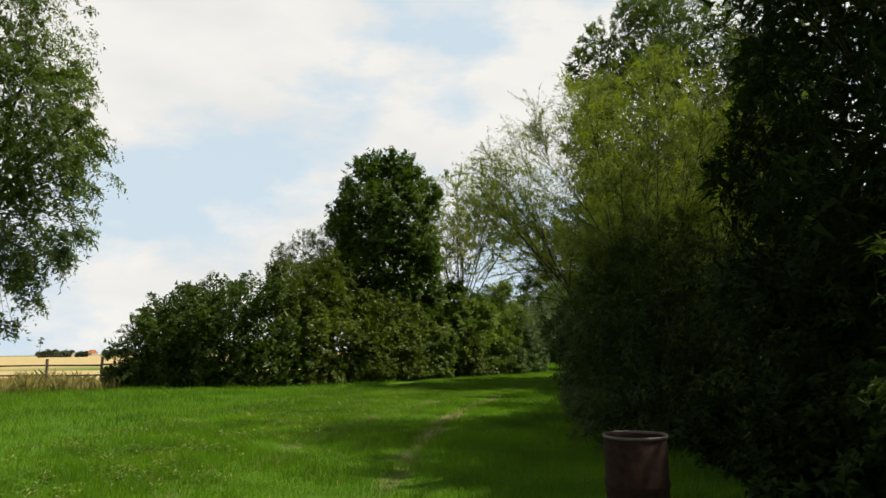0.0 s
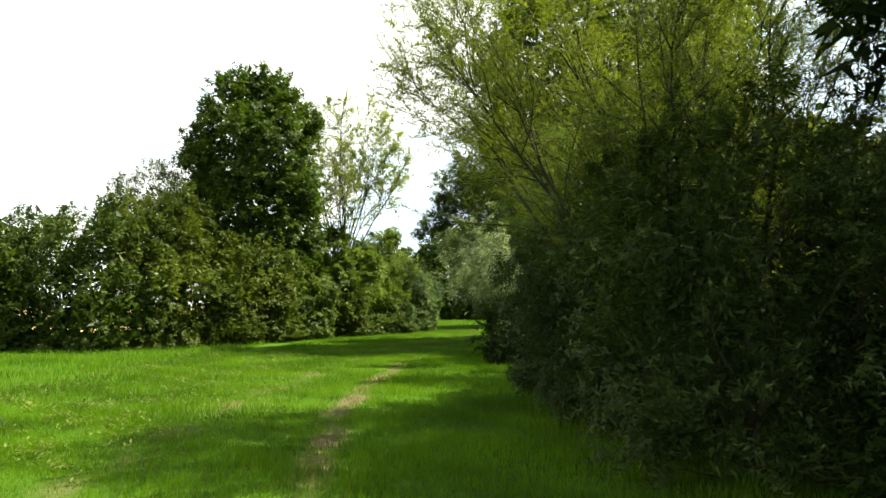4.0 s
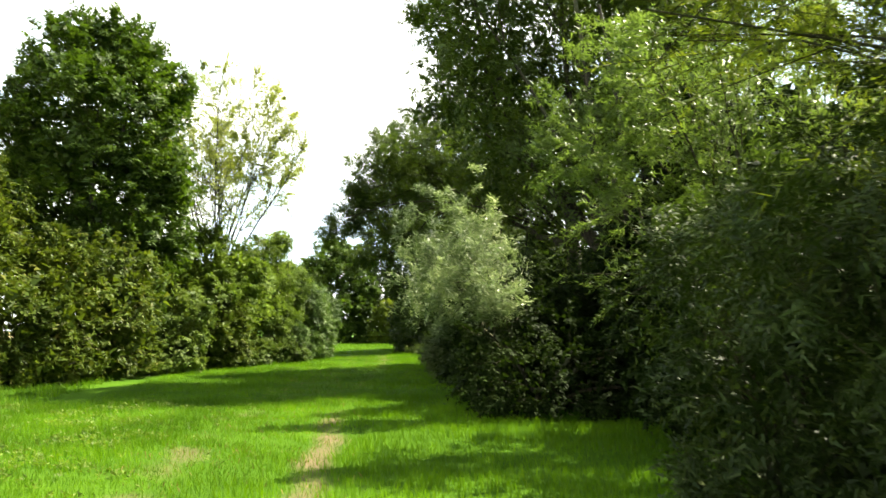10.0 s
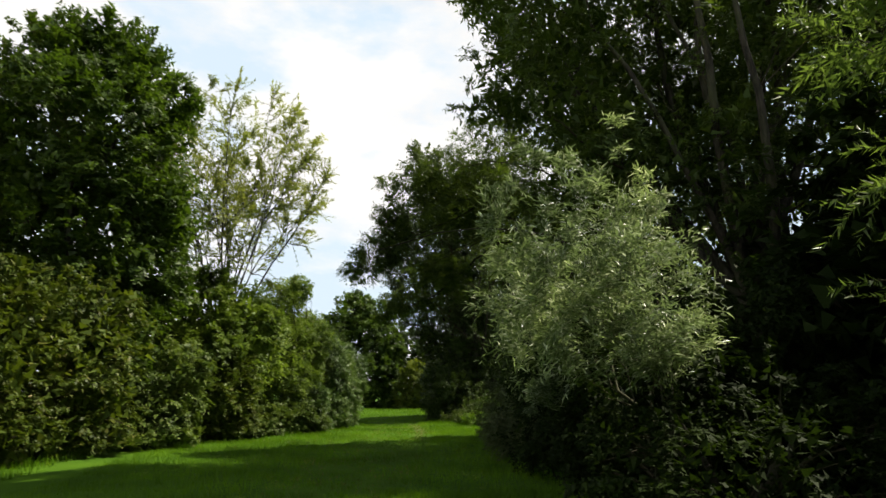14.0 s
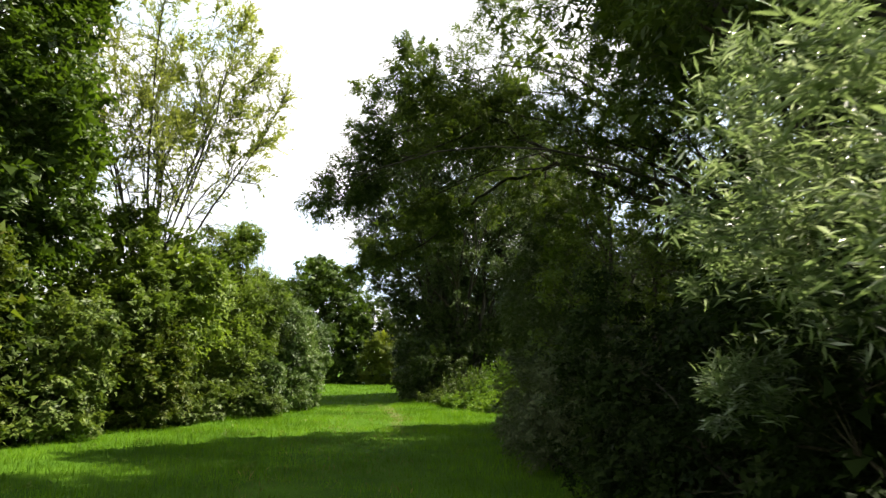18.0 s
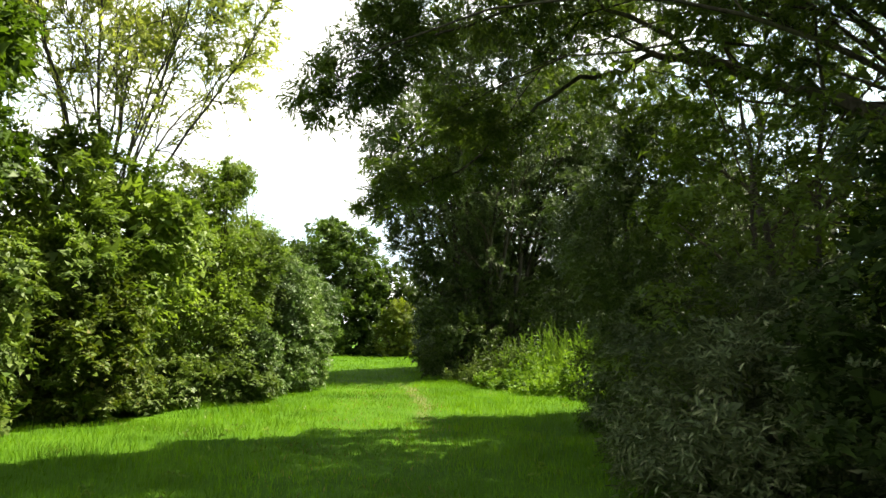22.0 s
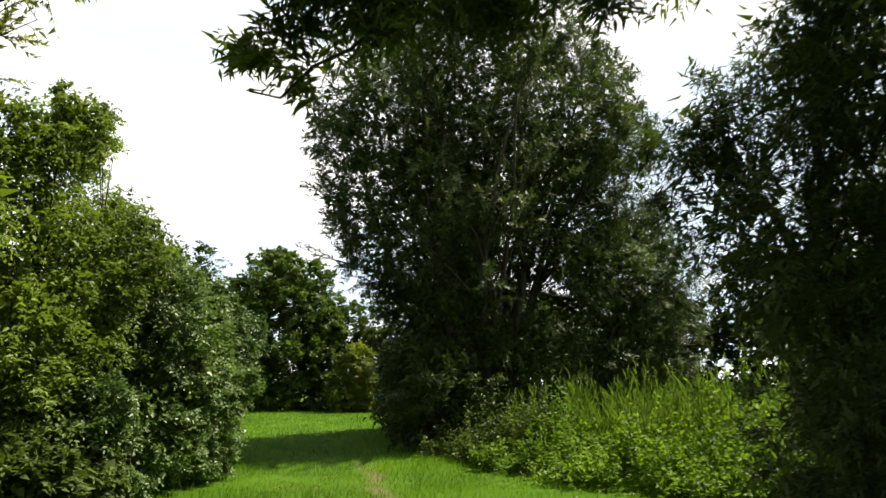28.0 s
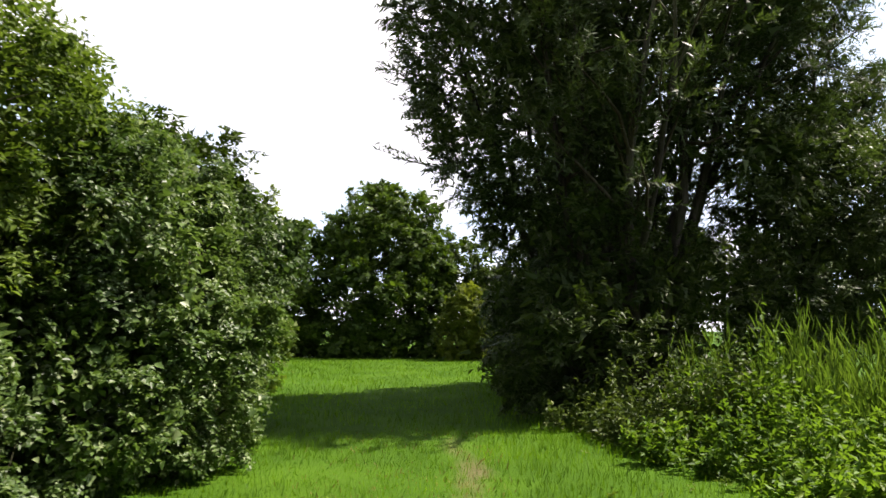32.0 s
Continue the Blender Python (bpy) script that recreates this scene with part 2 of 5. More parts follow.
def curve_between(rng, a, b, steps=6, bend=0.12, rise=0.0):
    a, b = np.asarray(a, float), np.asarray(b, float)
    s = np.linspace(0, 1, steps)[:, None]
    far = np.linalg.norm(b - a)
    out = a + (b - a) * s
    out += np.sin(s * np.pi) * rng.normal(size=3) * bend * far
    out[:, 2] += (np.sin(s * np.pi) * rise * far)[:, 0]
    out[1:-1] += rng.normal(size=(steps - 2, 3)) * min(0.02 * far, 0.045)
    return out


def blades(rng, at, way, length, width, fold=0.25, far=False, face=None):
    """One folded leaf of two triangles at each place, pointing along its way, its upper side turned to face; far ones are one triangle."""
    n = len(at)
    way = unit(way)
    side = unit(np.cross(way, rng.normal(size=(n, 3)) * (1.0 if face is None else 0.45) + ((0, 0, 1.6) if face is None else face)))
    nrm = np.cross(side, way)
    ln = (length * rng.uniform(0.65, 1.25, n))[:, None]
    wd = ln * (width / length) * rng.uniform(0.8, 1.15, n)[:, None]
    mid = at + way * ln * 0.45
    tip = at + way * ln - nrm * ln * rng.uniform(0.0, 0.25, n)[:, None]
    lift = nrm * wd * fold
    if far:
        v = np.stack([at + side * wd * 0.55, tip, at - side * wd * 0.55], 1).reshape(-1, 3)
        return v, np.arange(3 * n, dtype=np.int32).reshape(-1, 3)
    v = np.stack([at, mid + side * wd / 2 + lift, tip, mid - side * wd / 2 + lift], 1).reshape(-1, 3)
    k = np.arange(n)[:, None] * 4
    f = np.concatenate([k + (0, 1, 2), k + (0, 2, 3)], 1).reshape(-1, 3)
    return v, f


def shell(rng, lobes, n, deep=0.5, clump=0.27, tight=0.9):
    """n places in the outer part of a cluster of lobes (cx, cy, cz, rx, ry, rz), gathered in clumps, with the way outwards."""
    lobes = np.asarray(lobes, float)
    area = (lobes[:, 3] * lobes[:, 4] + lobes[:, 3] * lobes[:, 5] + lobes[:, 4] * lobes[:, 5]) / 3
    many = 14
    cu = unit(rng.normal(size=(len(lobes), many, 3)))
    cr = 0.46 + 0.70 * rng.random((len(lobes), many, 1)) ** 1.2
    pick = rng.choice(len(lobes), size=int(n * 2.0), p=area / area.sum())
    lo = lobes[pick]
    c = rng.integers(0, many, len(pick))
    u = unit(rng.normal(size=(len(pick), 3)))
    away = unit(rng.normal(size=(len(pick), 3))) * (rng.random(len(pick)) ** 0.5)[:, None]
    size = clump * (0.7 + 0.6 * ((c * 7 + pick * 3) % 11) / 11)
    near = cu[pick, c] * cr[pick, c] + away * size[:, None]
    loose = u * (1.02 - deep * rng.random(len(pick)) ** 1.3)[:, None]
    rel = np.where((rng.random(len(pick)) < tight)[:, None], near, loose)
    p = lo[:, :3] + rel * lo[:, 3:]
    keep = p[:, 2] > 0.06
    for k in range(len(lobes)):
        inside = (((p - lobes[k, :3]) / lobes[k, 3:]) ** 2).sum(1) < 0.45
        keep &= ~(inside & (pick != k) & (rng.random(len(p)) < 0.8))
    p, rel, away, lo = p[keep][:n], rel[keep][:n], away[keep][:n], lo[keep][:n]
    return p, unit(unit(rel / lo[:, 3:]) + 0.6 * away)


def foliage(rng, lobes, sprays, per, leaf, spray=0.45, lift=0.15, droop=0.3, deep=0.5, core=0.12, gather=0.75, far=False, clump=0.27, many=8):
    """Leafy boughs over the lobes: each bough is a flat fan of sprays and each spray a row of leaves that face up and out; broad leaves fill the inside."""
    lobes = np.array(lobes, float)
    extra = []
    for lobe in lobes:
        if lobe[3:].min() > 0.75:
            for _ in range(5):
                u = unit(rng.normal(size=3) + (0, 0, 0.3))
                extra.append(np.r_[lobe[:3] + u * lobe[3:] * rng.uniform(0.72, 0.98), lobe[3:] * rng.uniform(0.24, 0.42)])
    lobes = np.concatenate([lobes, extra]) if extra else lobes
    lobes[:, 3:] = np.maximum(lobes[:, 3:] - 0.2 * spray, 0.5 * lobes[:, 3:])
    area = (lobes[:, 3] * lobes[:, 4] + lobes[:, 3] * lobes[:, 5] + lobes[:, 4] * lobes[:, 5]) / 3
    want = max(8, sprays // many)
    pick = rng.choice(len(lobes), size=want * 3, p=area / area.sum())
    u = unit(rng.normal(size=(len(pick), 3)) + (0, 0, 0.12))
    rad = lobes[pick, 3:]
    tip = lobes[pick, :3] + u * rad * (1.06 - deep * 0.75 * rng.random(len(pick)) ** 2.2)[:, None]
    keep = tip[:, 2] > 0.12
    for k in range(len(lobes)):
        inside = (((tip - lobes[k, :3]) / lobes[k, 3:]) ** 2).sum(1) < 0.62
        keep &= ~(inside & (pick != k) & (rng.random(len(tip)) < 0.85))
    tip, u, rad = tip[keep][:want], unit(u / rad)[keep][:want], rad[keep][:want]
    n = len(tip)
    axis = unit(u * 0.9 + rng.normal(size=(n, 3)) * 0.35 + (0, 0, lift))
    size = np.minimum(spray * 1.5, rad.min(1) * 1.1) * rng.uniform(0.5, 1.3, n)
    foot = tip - axis * size[:, None]
    s1 = unit(np.cross(axis, np.array((0, 0, 1.0)) + rng.normal(size=(n, 3)) * 0.4))
    s2 = np.cross(s1, axis)
    t = rng.uniform(0.1, 1, (n, many)) ** 0.75
    sway = rng.choice((-1, 1), (n, many)) * rng.uniform(0.35, 1.0, (n, many)) * (1.15 - 0.75 * t)
    way = unit(axis[:, None] * (0.45 + 0.6 * t)[..., None] + s1[:, None] * sway[..., None] + s2[:, None] * (rng.normal(size=(n, many)) * 0.22)[..., None])
    ln = spray * rng.uniform(0.45, 1.1, (n, many)) * (1.1 - 0.5 * t) * (size / (spray * 1.5) * 0.6 + 0.4)[:, None]
    p = foot[:, None] + axis[:, None] * (size[:, None] * t)[..., None] + s2[:, None] * (rng.normal(size=(n, many)) * 0.07 * spray)[..., None]
    face = np.broadcast_to((s2 * 0.75 + u * 0.45 + (0, 0, 0.6))[:, None], way.shape).reshape(-1, 3)
    p, way, ln = p.reshape(-1, 3), way.reshape(-1, 3), ln.ravel()
    m = len(p)
    s = np.tile(np.linspace(0.05, 1, per), (m, 1)) + rng.uniform(-0.04, 0.04, (m, per))
    at = p[:, None] + way[:, None] * (ln[:, None] * s)[..., None]
    at[..., 2] -= droop * ln[:, None] * s**2
    at += rng.normal(size=at.shape) * spray * 0.04
    across = unit(np.cross(way, face))[:, None] * np.where(np.arange(per) % 2, 1, -1)[None, :, None]
    around = unit(across + rng.normal(size=(m, per, 3)) * 0.45)
    lw = way[:, None] * (1 - gather) + around * gather + np.array((0, 0, -droop * 0.5))
    fc = np.repeat(face, per, 0)
    at, lw = at.reshape(-1, 3), lw.reshape(-1, 3)
    ok = at[:, 2] > 0.02
    out = [blades(rng, at[ok], lw[ok], *leaf, far=far, face=fc[ok])]
    if core:
        k = int(m * core * 4)
        q, w = shell(rng, np.asarray(lobes) * (1, 1, 1, 0.8, 0.8, 0.8), k, 0.9, 0.4, 0.3)
        out.append(blades(rng, q, w + rng.normal(size=q.shape), *((min(leaf[0] * 2.4, max(0.24, leaf[0])), max(leaf[1] * 2.4, leaf[0] * 0.9)) if far and leaf[0] > 0.105 else (leaf[0] * 1.5, max(leaf[1] * 1.9, leaf[0] * 0.65))), far=far))
    return joined(out), foot, axis, size


def plant(name, base, lobes, leaf, material, sprays, per, label, category, group="", seed=1, trunk=None, stems=3, thick=0.09, spray=0.45,
          lift=0.15, droop=0.3, deep=0.5, core=0.16, gather=0.75, bark=None, twigs=0.09, reach=0.55, forks=None, twig_r=0.006, far=False, clump=0.27, limbs=0.4, upper=None):
    """A tree or a bush with its own trunk or stems, limbs, twigs and foliage. trunk: height of its fork, or None for stems from the ground."""
    rng = np.random.default_rng(seed)
    bark = bark or BARK
    root = tagged(new(name), label, category, group)
    root.location = base
    o = np.array(base, float)
    lobes = [tuple(l) for l in lobes]
    skirt = [(x, y, 0.34, rx * 0.86, ry * 0.86, 0.42) for x, y, z, rx, ry, rz in lobes if z - rz < 0.5 and z > 0.6 and base[2] == 0]
    (v, f), p, way, ln = foliage(rng, lobes + skirt, sprays, per, leaf, spray, lift, droop, deep, core, gather, far, clump)
    piece("crown", v - o, f, material, root)
    if upper:
        (v, f), p2, way2, ln2 = foliage(rng, upper[0], upper[1], per, leaf, spray, lift, droop, deep, core, gather, True, clump)
        piece("crown", v - o, f, material, root)
        lobes += [tuple(l) for l in upper[0]]
        p, way, ln = np.concatenate([p, p2]), np.concatenate([way, way2]), np.concatenate([ln, ln2])
    feet = []
    if trunk:
        top = o + np.array((*rng.normal(size=2) * 0.05 * trunk, trunk))
        line = curve_between(rng, o - (0, 0, 0.15), top, 8, 0.03)
        v, f = tube(line, np.linspace(thick * 1.35, thick * 0.8, 8) * np.r_[1.35, 1.1, np.ones(6)], 10, 0.05, rng)
        piece("trunk", v - o, f, bark, root, smooth=True)
        feet = [(top, thick * limbs * rng.uniform(0.75, 1.25)) for _ in lobes]
    else:
        feet = [(o + (*rng.normal(size=2) * thick * 2.2, -0.1), thick * rng.uniform(0.6, 1)) for _ in lobes]
    ends = []
    order = list(range(len(lobes)))
    for k in order[: max(stems, len(order) if trunk else stems)]:
        c = np.array(lobes[k][:3]) + (0, 0, lobes[k][5] * reach)
        foot, r = feet[k]
        if c[2] < foot[2] + 0.2:
            continue
        line = curve_between(rng, foot, c, 9, 0.07, 0.22 if trunk and np.linalg.norm(c - foot) > 5.5 and abs(c[2] - foot[2]) < 4 else 0.05)
        v, f = tube(line, np.linspace(r, r * 0.22, 9), 7, 0.06, rng)
        piece("limb" if trunk else "stem", v - o, f, bark, root, smooth=True)
        ends.append((line, r))
    for a, b, r in forks or ():
        line = curve_between(rng, a, b, 10, 0.05, 0.04)
        v, f = tube(line, np.linspace(r, r * 0.3, 10), 8, 0.06, rng)
        piece("limb", v - o, f, bark, root, smooth=True)
        ends.append((line, r))
    if ends and twigs:
        spine = np.concatenate([l for l, _ in ends])
        along = np.concatenate([unit(np.gradient(l, axis=0)) for l, _ in ends])
        girth = np.concatenate([np.linspace(r, r * 0.22, len(l)) for l, r in ends])
        tw = []
        for step, many, size in ((0, 5 * len(ends), 3), (1, int(len(p) * min(1.0, twigs * 4)), 1)):
            fresh = []
            for i in rng.choice(len(p), size=min(many, len(p)), replace=False):
                end = p[i] + way[i] * ln[i] * 0.7
                to = end - spine
                far_off = np.linalg.norm(to, axis=1) + 1e-6
                j = int(np.argmin(far_off * (1.45 - (to * along).sum(1) / far_off)))
                d = far_off[j]
                if 0.15 < d < 3.2:
                    r = min(girth[j] * 0.6, twig_r * size * (0.8 + 0.9 * d))
                    line = curve_between(rng, spine[j], end, 6 if step == 0 else (2 if far else 3), 0.07, 0.06)
                    tw.append(tube(line, np.linspace(r, r * 0.3, len(line)), 4 if step == 0 else 3))
                    if step == 0:
                        fresh.append((line, r))
            if fresh:
                spine = np.concatenate([spine] + [l for l, _ in fresh])
                along = np.concatenate([along] + [unit(np.gradient(l, axis=0)) for l, _ in fresh])
                girth = np.concatenate([girth] + [np.linspace(r, r * 0.3, len(l)) for l, r in fresh])
        if tw:
            v, f = joined(tw)
            tagged(piece("branchwork", v - o, f, TWIG if bark is BARK else bark, root), kind="stuff")
    return root


def fan_tree(name, base, middle, radii, leaf, material, label, category, group="", seed=1, stems=20, low=0.05, boughs=9, wands=10, leaves=30, wand=0.8,
             thick=0.06, spread=0.3, fork=0.0, lift=0.25, droop=0.1, bark=None, twig=None, spray_out=0.55, inner=0.28, far=True, open_out=0.45, girth=0.007, leafy=None):
    """A tree of many slender stems that fan out from the ground or from a low fork into a dome; boughs, then leafy wands, follow their way."""
    rng = np.random.default_rng(seed)
    bark = bark or BARK
    root = tagged(new(name), label, category, group)
    root.location = base
    o, c, rad = np.array(base, float), np.array(middle, float), np.array(radii, float)
    if fork:
        v, f = tube(curve_between(rng, (0, 0, -0.15), (0.02, 0.05, fork), 7, 0.02), np.linspace(thick * 2.6, thick * 1.9, 7) * np.r_[1.3, 1.1, np.ones(5)], 10, 0.05, rng)
        piece("trunk", v, f, bark, root, smooth=True)
    lines = []
    for i in range(stems):
        up = 1 - (1 - low) * ((i + 0.5) / stems) ** 0.8
        az = i * 2.39996 + rng.normal() * 0.25
        flat_r = math.sqrt(max(0, 1 - up * up))
        tip = c + rad * (math.cos(az) * flat_r, math.sin(az) * flat_r, up) * rng.uniform(0.72, 0.93)
        foot = o + (*(rng.normal(size=2) * spread * 0.5), fork - 0.12)
        foot[:2] += (tip[:2] - foot[:2]) * min(0.12, spread * 0.2)
        line = curve_between(rng, foot, tip, 10, 0.035, 0.10 * (1 - up))
        r = thick * rng.uniform(0.55, 1.0)
        v, f = tube(line, np.linspace(r, r * 0.16, 10), 6, 0.05, rng)
        piece("stem", v - o, f, bark, root, smooth=True)
        lines.append((line, r))
    a0, a1, r0 = [], [], []
    for line, r in lines:
        length = np.linalg.norm(line[-1] - line[0])
        for s in np.r_[rng.uniform(inner, 0.97, boughs - 1), 0.99]:
            k = s * 9
            j = min(int(k), 8)
            at = line[j] + (line[j + 1] - line[j]) * (k - j)
            along = unit(line[j + 1] - line[j])
            way = unit(along + rng.normal(size=3) * open_out + unit(at - c + (0, 0, 1.0)) * 0.25)
            a0.append(at)
            a1.append(at + way * min(length * (0.13 + 0.27 * (1 - s)), wand * 2.4) * rng.uniform(0.6, 1.2))
            r0.append(r * (1 - 0.84 * s) * 0.62)
    a0, a1 = np.array(a0), np.array(a1)
    past = (((a1 - c) / rad) ** 2).sum(1) ** 0.5
    a1 = np.where((past > 1.0)[:, None] & (a1[:, 2] > c[2])[:, None], a0 + (a1 - a0) * 0.55, a1)
    twigs_made = [tube(curve_between(rng, p, q, 4, 0.05, 0.04), np.linspace(max(r, girth * 1.2), girth * 0.7, 4), 4) for p, q, r in zip(a0, a1, r0)]
    n = len(a0) * wands
    t = rng.uniform(0.12, 1.0, (len(a0), wands, 1))
    p = (a0[:, None] + (a1 - a0)[:, None] * t).reshape(-1, 3)
    along = np.repeat(unit(a1 - a0), wands, 0)
    way = unit(along + rng.normal(size=(n, 3)) * spray_out + (0, 0, lift))
    ln = wand * rng.uniform(0.45, 1.25, n)
    over = (((p + way * ln[:, None] - c) / (rad * 1.06)) ** 2).sum(1) > 1
    ln = np.where(over & (p[:, 2] > c[2] * 0.7), ln * rng.uniform(0.3, 0.9, n), ln)
    twigs_made += [tube(np.stack([a, a + w * l * 0.55 - (0, 0, droop * l * 0.3), a + w * l - (0, 0, droop * l)]), (girth * 0.55, girth * 0.4, girth * 0.2), 3) for a, w, l in zip(p, way, ln)]
    v, f = joined(twigs_made)
    tagged(piece("branchwork", v - o, f, twig or TWIG, root), kind="stuff")
    s = np.linspace(0.08, 1, leaves)[None] + rng.uniform(-0.02, 0.02, (n, leaves))
    at = p[:, None] + way[:, None] * (ln[:, None] * s)[..., None]
    at[..., 2] -= droop * ln[:, None] * s**2
    around = unit(np.cross(way[:, None], rng.normal(size=(n, leaves, 3))))
    lw = way[:, None] * 0.62 + around * 0.62 - np.array((0, 0, droop * 0.4))
    out = unit((p - c) / rad) * 0.4 + (0, 0, 0.7)
    v, f = blades(rng, at.reshape(-1, 3), lw.reshape(-1, 3), *leaf, far=far, face=np.repeat(out, leaves, 0))
    piece("crown", v - o, f, material, root)
    if leafy:
        (v, f), *_ = foliage(rng, leafy[0], leafy[1], leafy[2], leaf, leafy[3], lift=0.45, droop=0.2, deep=0.75, core=0.2 if thick > 0.1 else 0, gather=0.55, far=far)
        piece("crown", v - o, f, material, root)
    return root


# ---- ground ----
TRACK = np.array([(-1.2, -3), (-1.6, 3), (-2.1, 8), (-2.6, 12), (-2.8, 16), (-2.6, 20), (-2.2, 24), (-1.7, 28), (-0.9, 33), (0.0, 37), (0.6, 41), (0.95, 45), (1.2, 50), (2.0, 58), (2.6, 68)])
SECOND = np.array([(-3.6, -3), (-4.2, 6), (-4.6, 13), (-4.5, 17), (-4.1, 21), (-3.6, 25), (-3.0, 29), (-2.2, 33), (-1.3, 37), (-0.7, 41), (-0.4, 46), (0, 52)])


def track_x(line, y):
    return np.interp(y, line[:, 1], line[:, 0])


def waves(x, y, k):
    return (np.sin(k * x + 1.3 * np.sin(0.7 * k * y)) + np.sin(1.7 * k * y + 1.1 * np.sin(1.3 * k * x)) + np.sin(2.9 * k * (x + y))) / 3


def worn(x, y):
    """How far the sward is worn to bare soil, 0 to 1."""
    d = np.abs(x - track_x(TRACK, y) - 0.12 * waves(x * 0 + 1, y, 0.9))
    strong = np.interp(y, [-3, 6, 9, 14, 18, 23, 25, 33, 36, 41, 45, 47, 50], [0.12, 0.25, 0.42, 0.66, 0.72, 0.58, 0.2, 0.1, 0.2, 0.42, 0.48, 0.3, 0.1])
    a = np.clip(1.15 - d / 0.33, 0, 1) * strong * np.clip(0.85 + 0.55 * waves(x, y, 2.3), 0.25, 1.1)
    d2 = np.abs(x - track_x(SECOND, y) - 0.2 * waves(x * 0 + 2, y, 0.8))
    strong2 = np.interp(y, [4, 11, 17, 22, 26, 50], [0.2, 0.42, 0.56, 0.48, 0.25, 0.15])
    b = np.clip(1.05 - d2 / 0.6, 0, 1) * strong2 * np.clip(0.45 + 0.9 * waves(x + 9, y, 1.7), 0, 1)
    return np.clip(np.maximum(a, b), 0, 1)


def trodden(x, y):
    """The short, yellower sward between and beside the tracks, 0 to 1."""
    lo, hi = track_x(SECOND, y) - 0.7, track_x(TRACK, y) + 0.7
    return np.clip(np.minimum(x - lo, hi - x) / 0.6, 0, 1) * np.clip(0.6 + 0.5 * waves(x, y, 1.1), 0.15, 1)


def field(x, y):
    """1 on the ripe field past the fence, 0 on the meadow."""
    return np.minimum(1, np.clip((-24.0 - x + 0.35 * (y - 27)) / 1.5, 0, 1) * np.clip((62 - y) / 2, 0, 1) + (x < -45) * (y < 880) * (y > 20) * 1.0)


def height(x, y):
    near = np.exp(-((x + 2) ** 2 + (y - 28) ** 2) / 1800)
    return near * (0.035 * waves(x, y, 0.55) + 0.012 * waves(x, y, 2.7)) - 0.03 * worn(x, y)


gx = np.r_[-1800, -900, -450, -220, -120, -70, -45, np.arange(-32, -8, 1.0), np.arange(-8, 5, 0.16), np.arange(5, 14, 1.0), 20, 35, 70, 150, 400, 900, 1800]
gy = np.r_[-1200, -400, -120, -40, -14, np.arange(-5, 3, 0.8), np.arange(3, 52, 0.22), np.arange(52, 80, 1.0), 90, 110, 150, 220, 350, 600, 1000, 1800]
mx, my = np.meshgrid(gx, gy)
gi = (np.arange(len(gy) - 1)[:, None] * len(gx) + np.arange(len(gx) - 1)[None]).ravel()


def ground_material():
    m, t, b = surface("meadow_ground", 0.95, 0.1)
    geo = t.nodes.new("ShaderNodeNewGeometry")
    fine = node(t, "ShaderNodeTexNoise", Scale=26.0, Detail=8.0, Roughness=0.7)
    broad = node(t, "ShaderNodeTexNoise", Scale=0.7, Detail=4.0)
    crumbs = node(t, "ShaderNodeTexNoise", Scale=70.0, Detail=6.0, Roughness=0.7)
    for n in (fine, broad, crumbs):
        t.links.new(geo.outputs["Position"], n.inputs["Vector"])
    green = ramp(t, fine.outputs["Fac"], (0.3, (0.034, 0.088, 0.004)), (0.7, (0.072, 0.168, 0.007)))
    green = mix(t, 1.0, green, ramp(t, broad.outputs["Fac"], (0.3, (0.58, 0.62, 0.55)), (0.7, (0.98, 0.90, 0.78))), "MULTIPLY")
    soil = ramp(t, crumbs.outputs["Fac"], (0.3, (0.065, 0.050, 0.025)), (0.7, (0.18, 0.142, 0.075)))
    ripe = ramp(t, fine.outputs["Fac"], (0.3, (0.26, 0.20, 0.09)), (0.7, (0.42, 0.33, 0.16)))
    wear, crop = t.nodes.new("ShaderNodeAttribute"), t.nodes.new("ShaderNodeAttribute")
    wear.attribute_name, crop.attribute_name = "wear", "field"
    frayed = t.nodes.new("ShaderNodeMath")
    frayed.operation = "MULTIPLY_ADD"
    t.links.new(fine.outputs["Fac"], frayed.inputs[0])
    frayed.inputs[1].default_value = 0.7
    t.links.new(wear.outputs["Fac"], frayed.inputs[2])
    bare = ramp(t, frayed.outputs[0], (0.55, (0, 0, 0)), (0.95, (1, 1, 1)))
    col = mix(t, crop.outputs["Fac"], mix(t, bare, green, soil), ripe)
    t.links.new(col, b.inputs["Base Color"])
    bump = node(t, "ShaderNodeBump", Strength=0.8, Distance=0.02)
    t.links.new(fine.outputs["Fac"], bump.inputs["Height"])
    t.links.new(bump.outputs["Normal"], b.inputs["Normal"])
    return m


ground_mesh = raw_mesh("ground", np.stack([mx, my, height(mx, my)], -1).reshape(-1, 3), np.stack([gi, gi + 1, gi + 1 + len(gx), gi + len(gx)], -1), ground_material(), True)
for key, values in (("wear", worn(mx, my)), ("field", field(mx, my))):
    ground_mesh.attributes.new(key, "FLOAT", "POINT").data.foreach_set("value", np.asarray(values, np.float32).ravel())
ground = tagged(new("ground", ground_mesh), "green meadow with a worn sandy footpath, ripe field beyond", "ground", kind="structure")


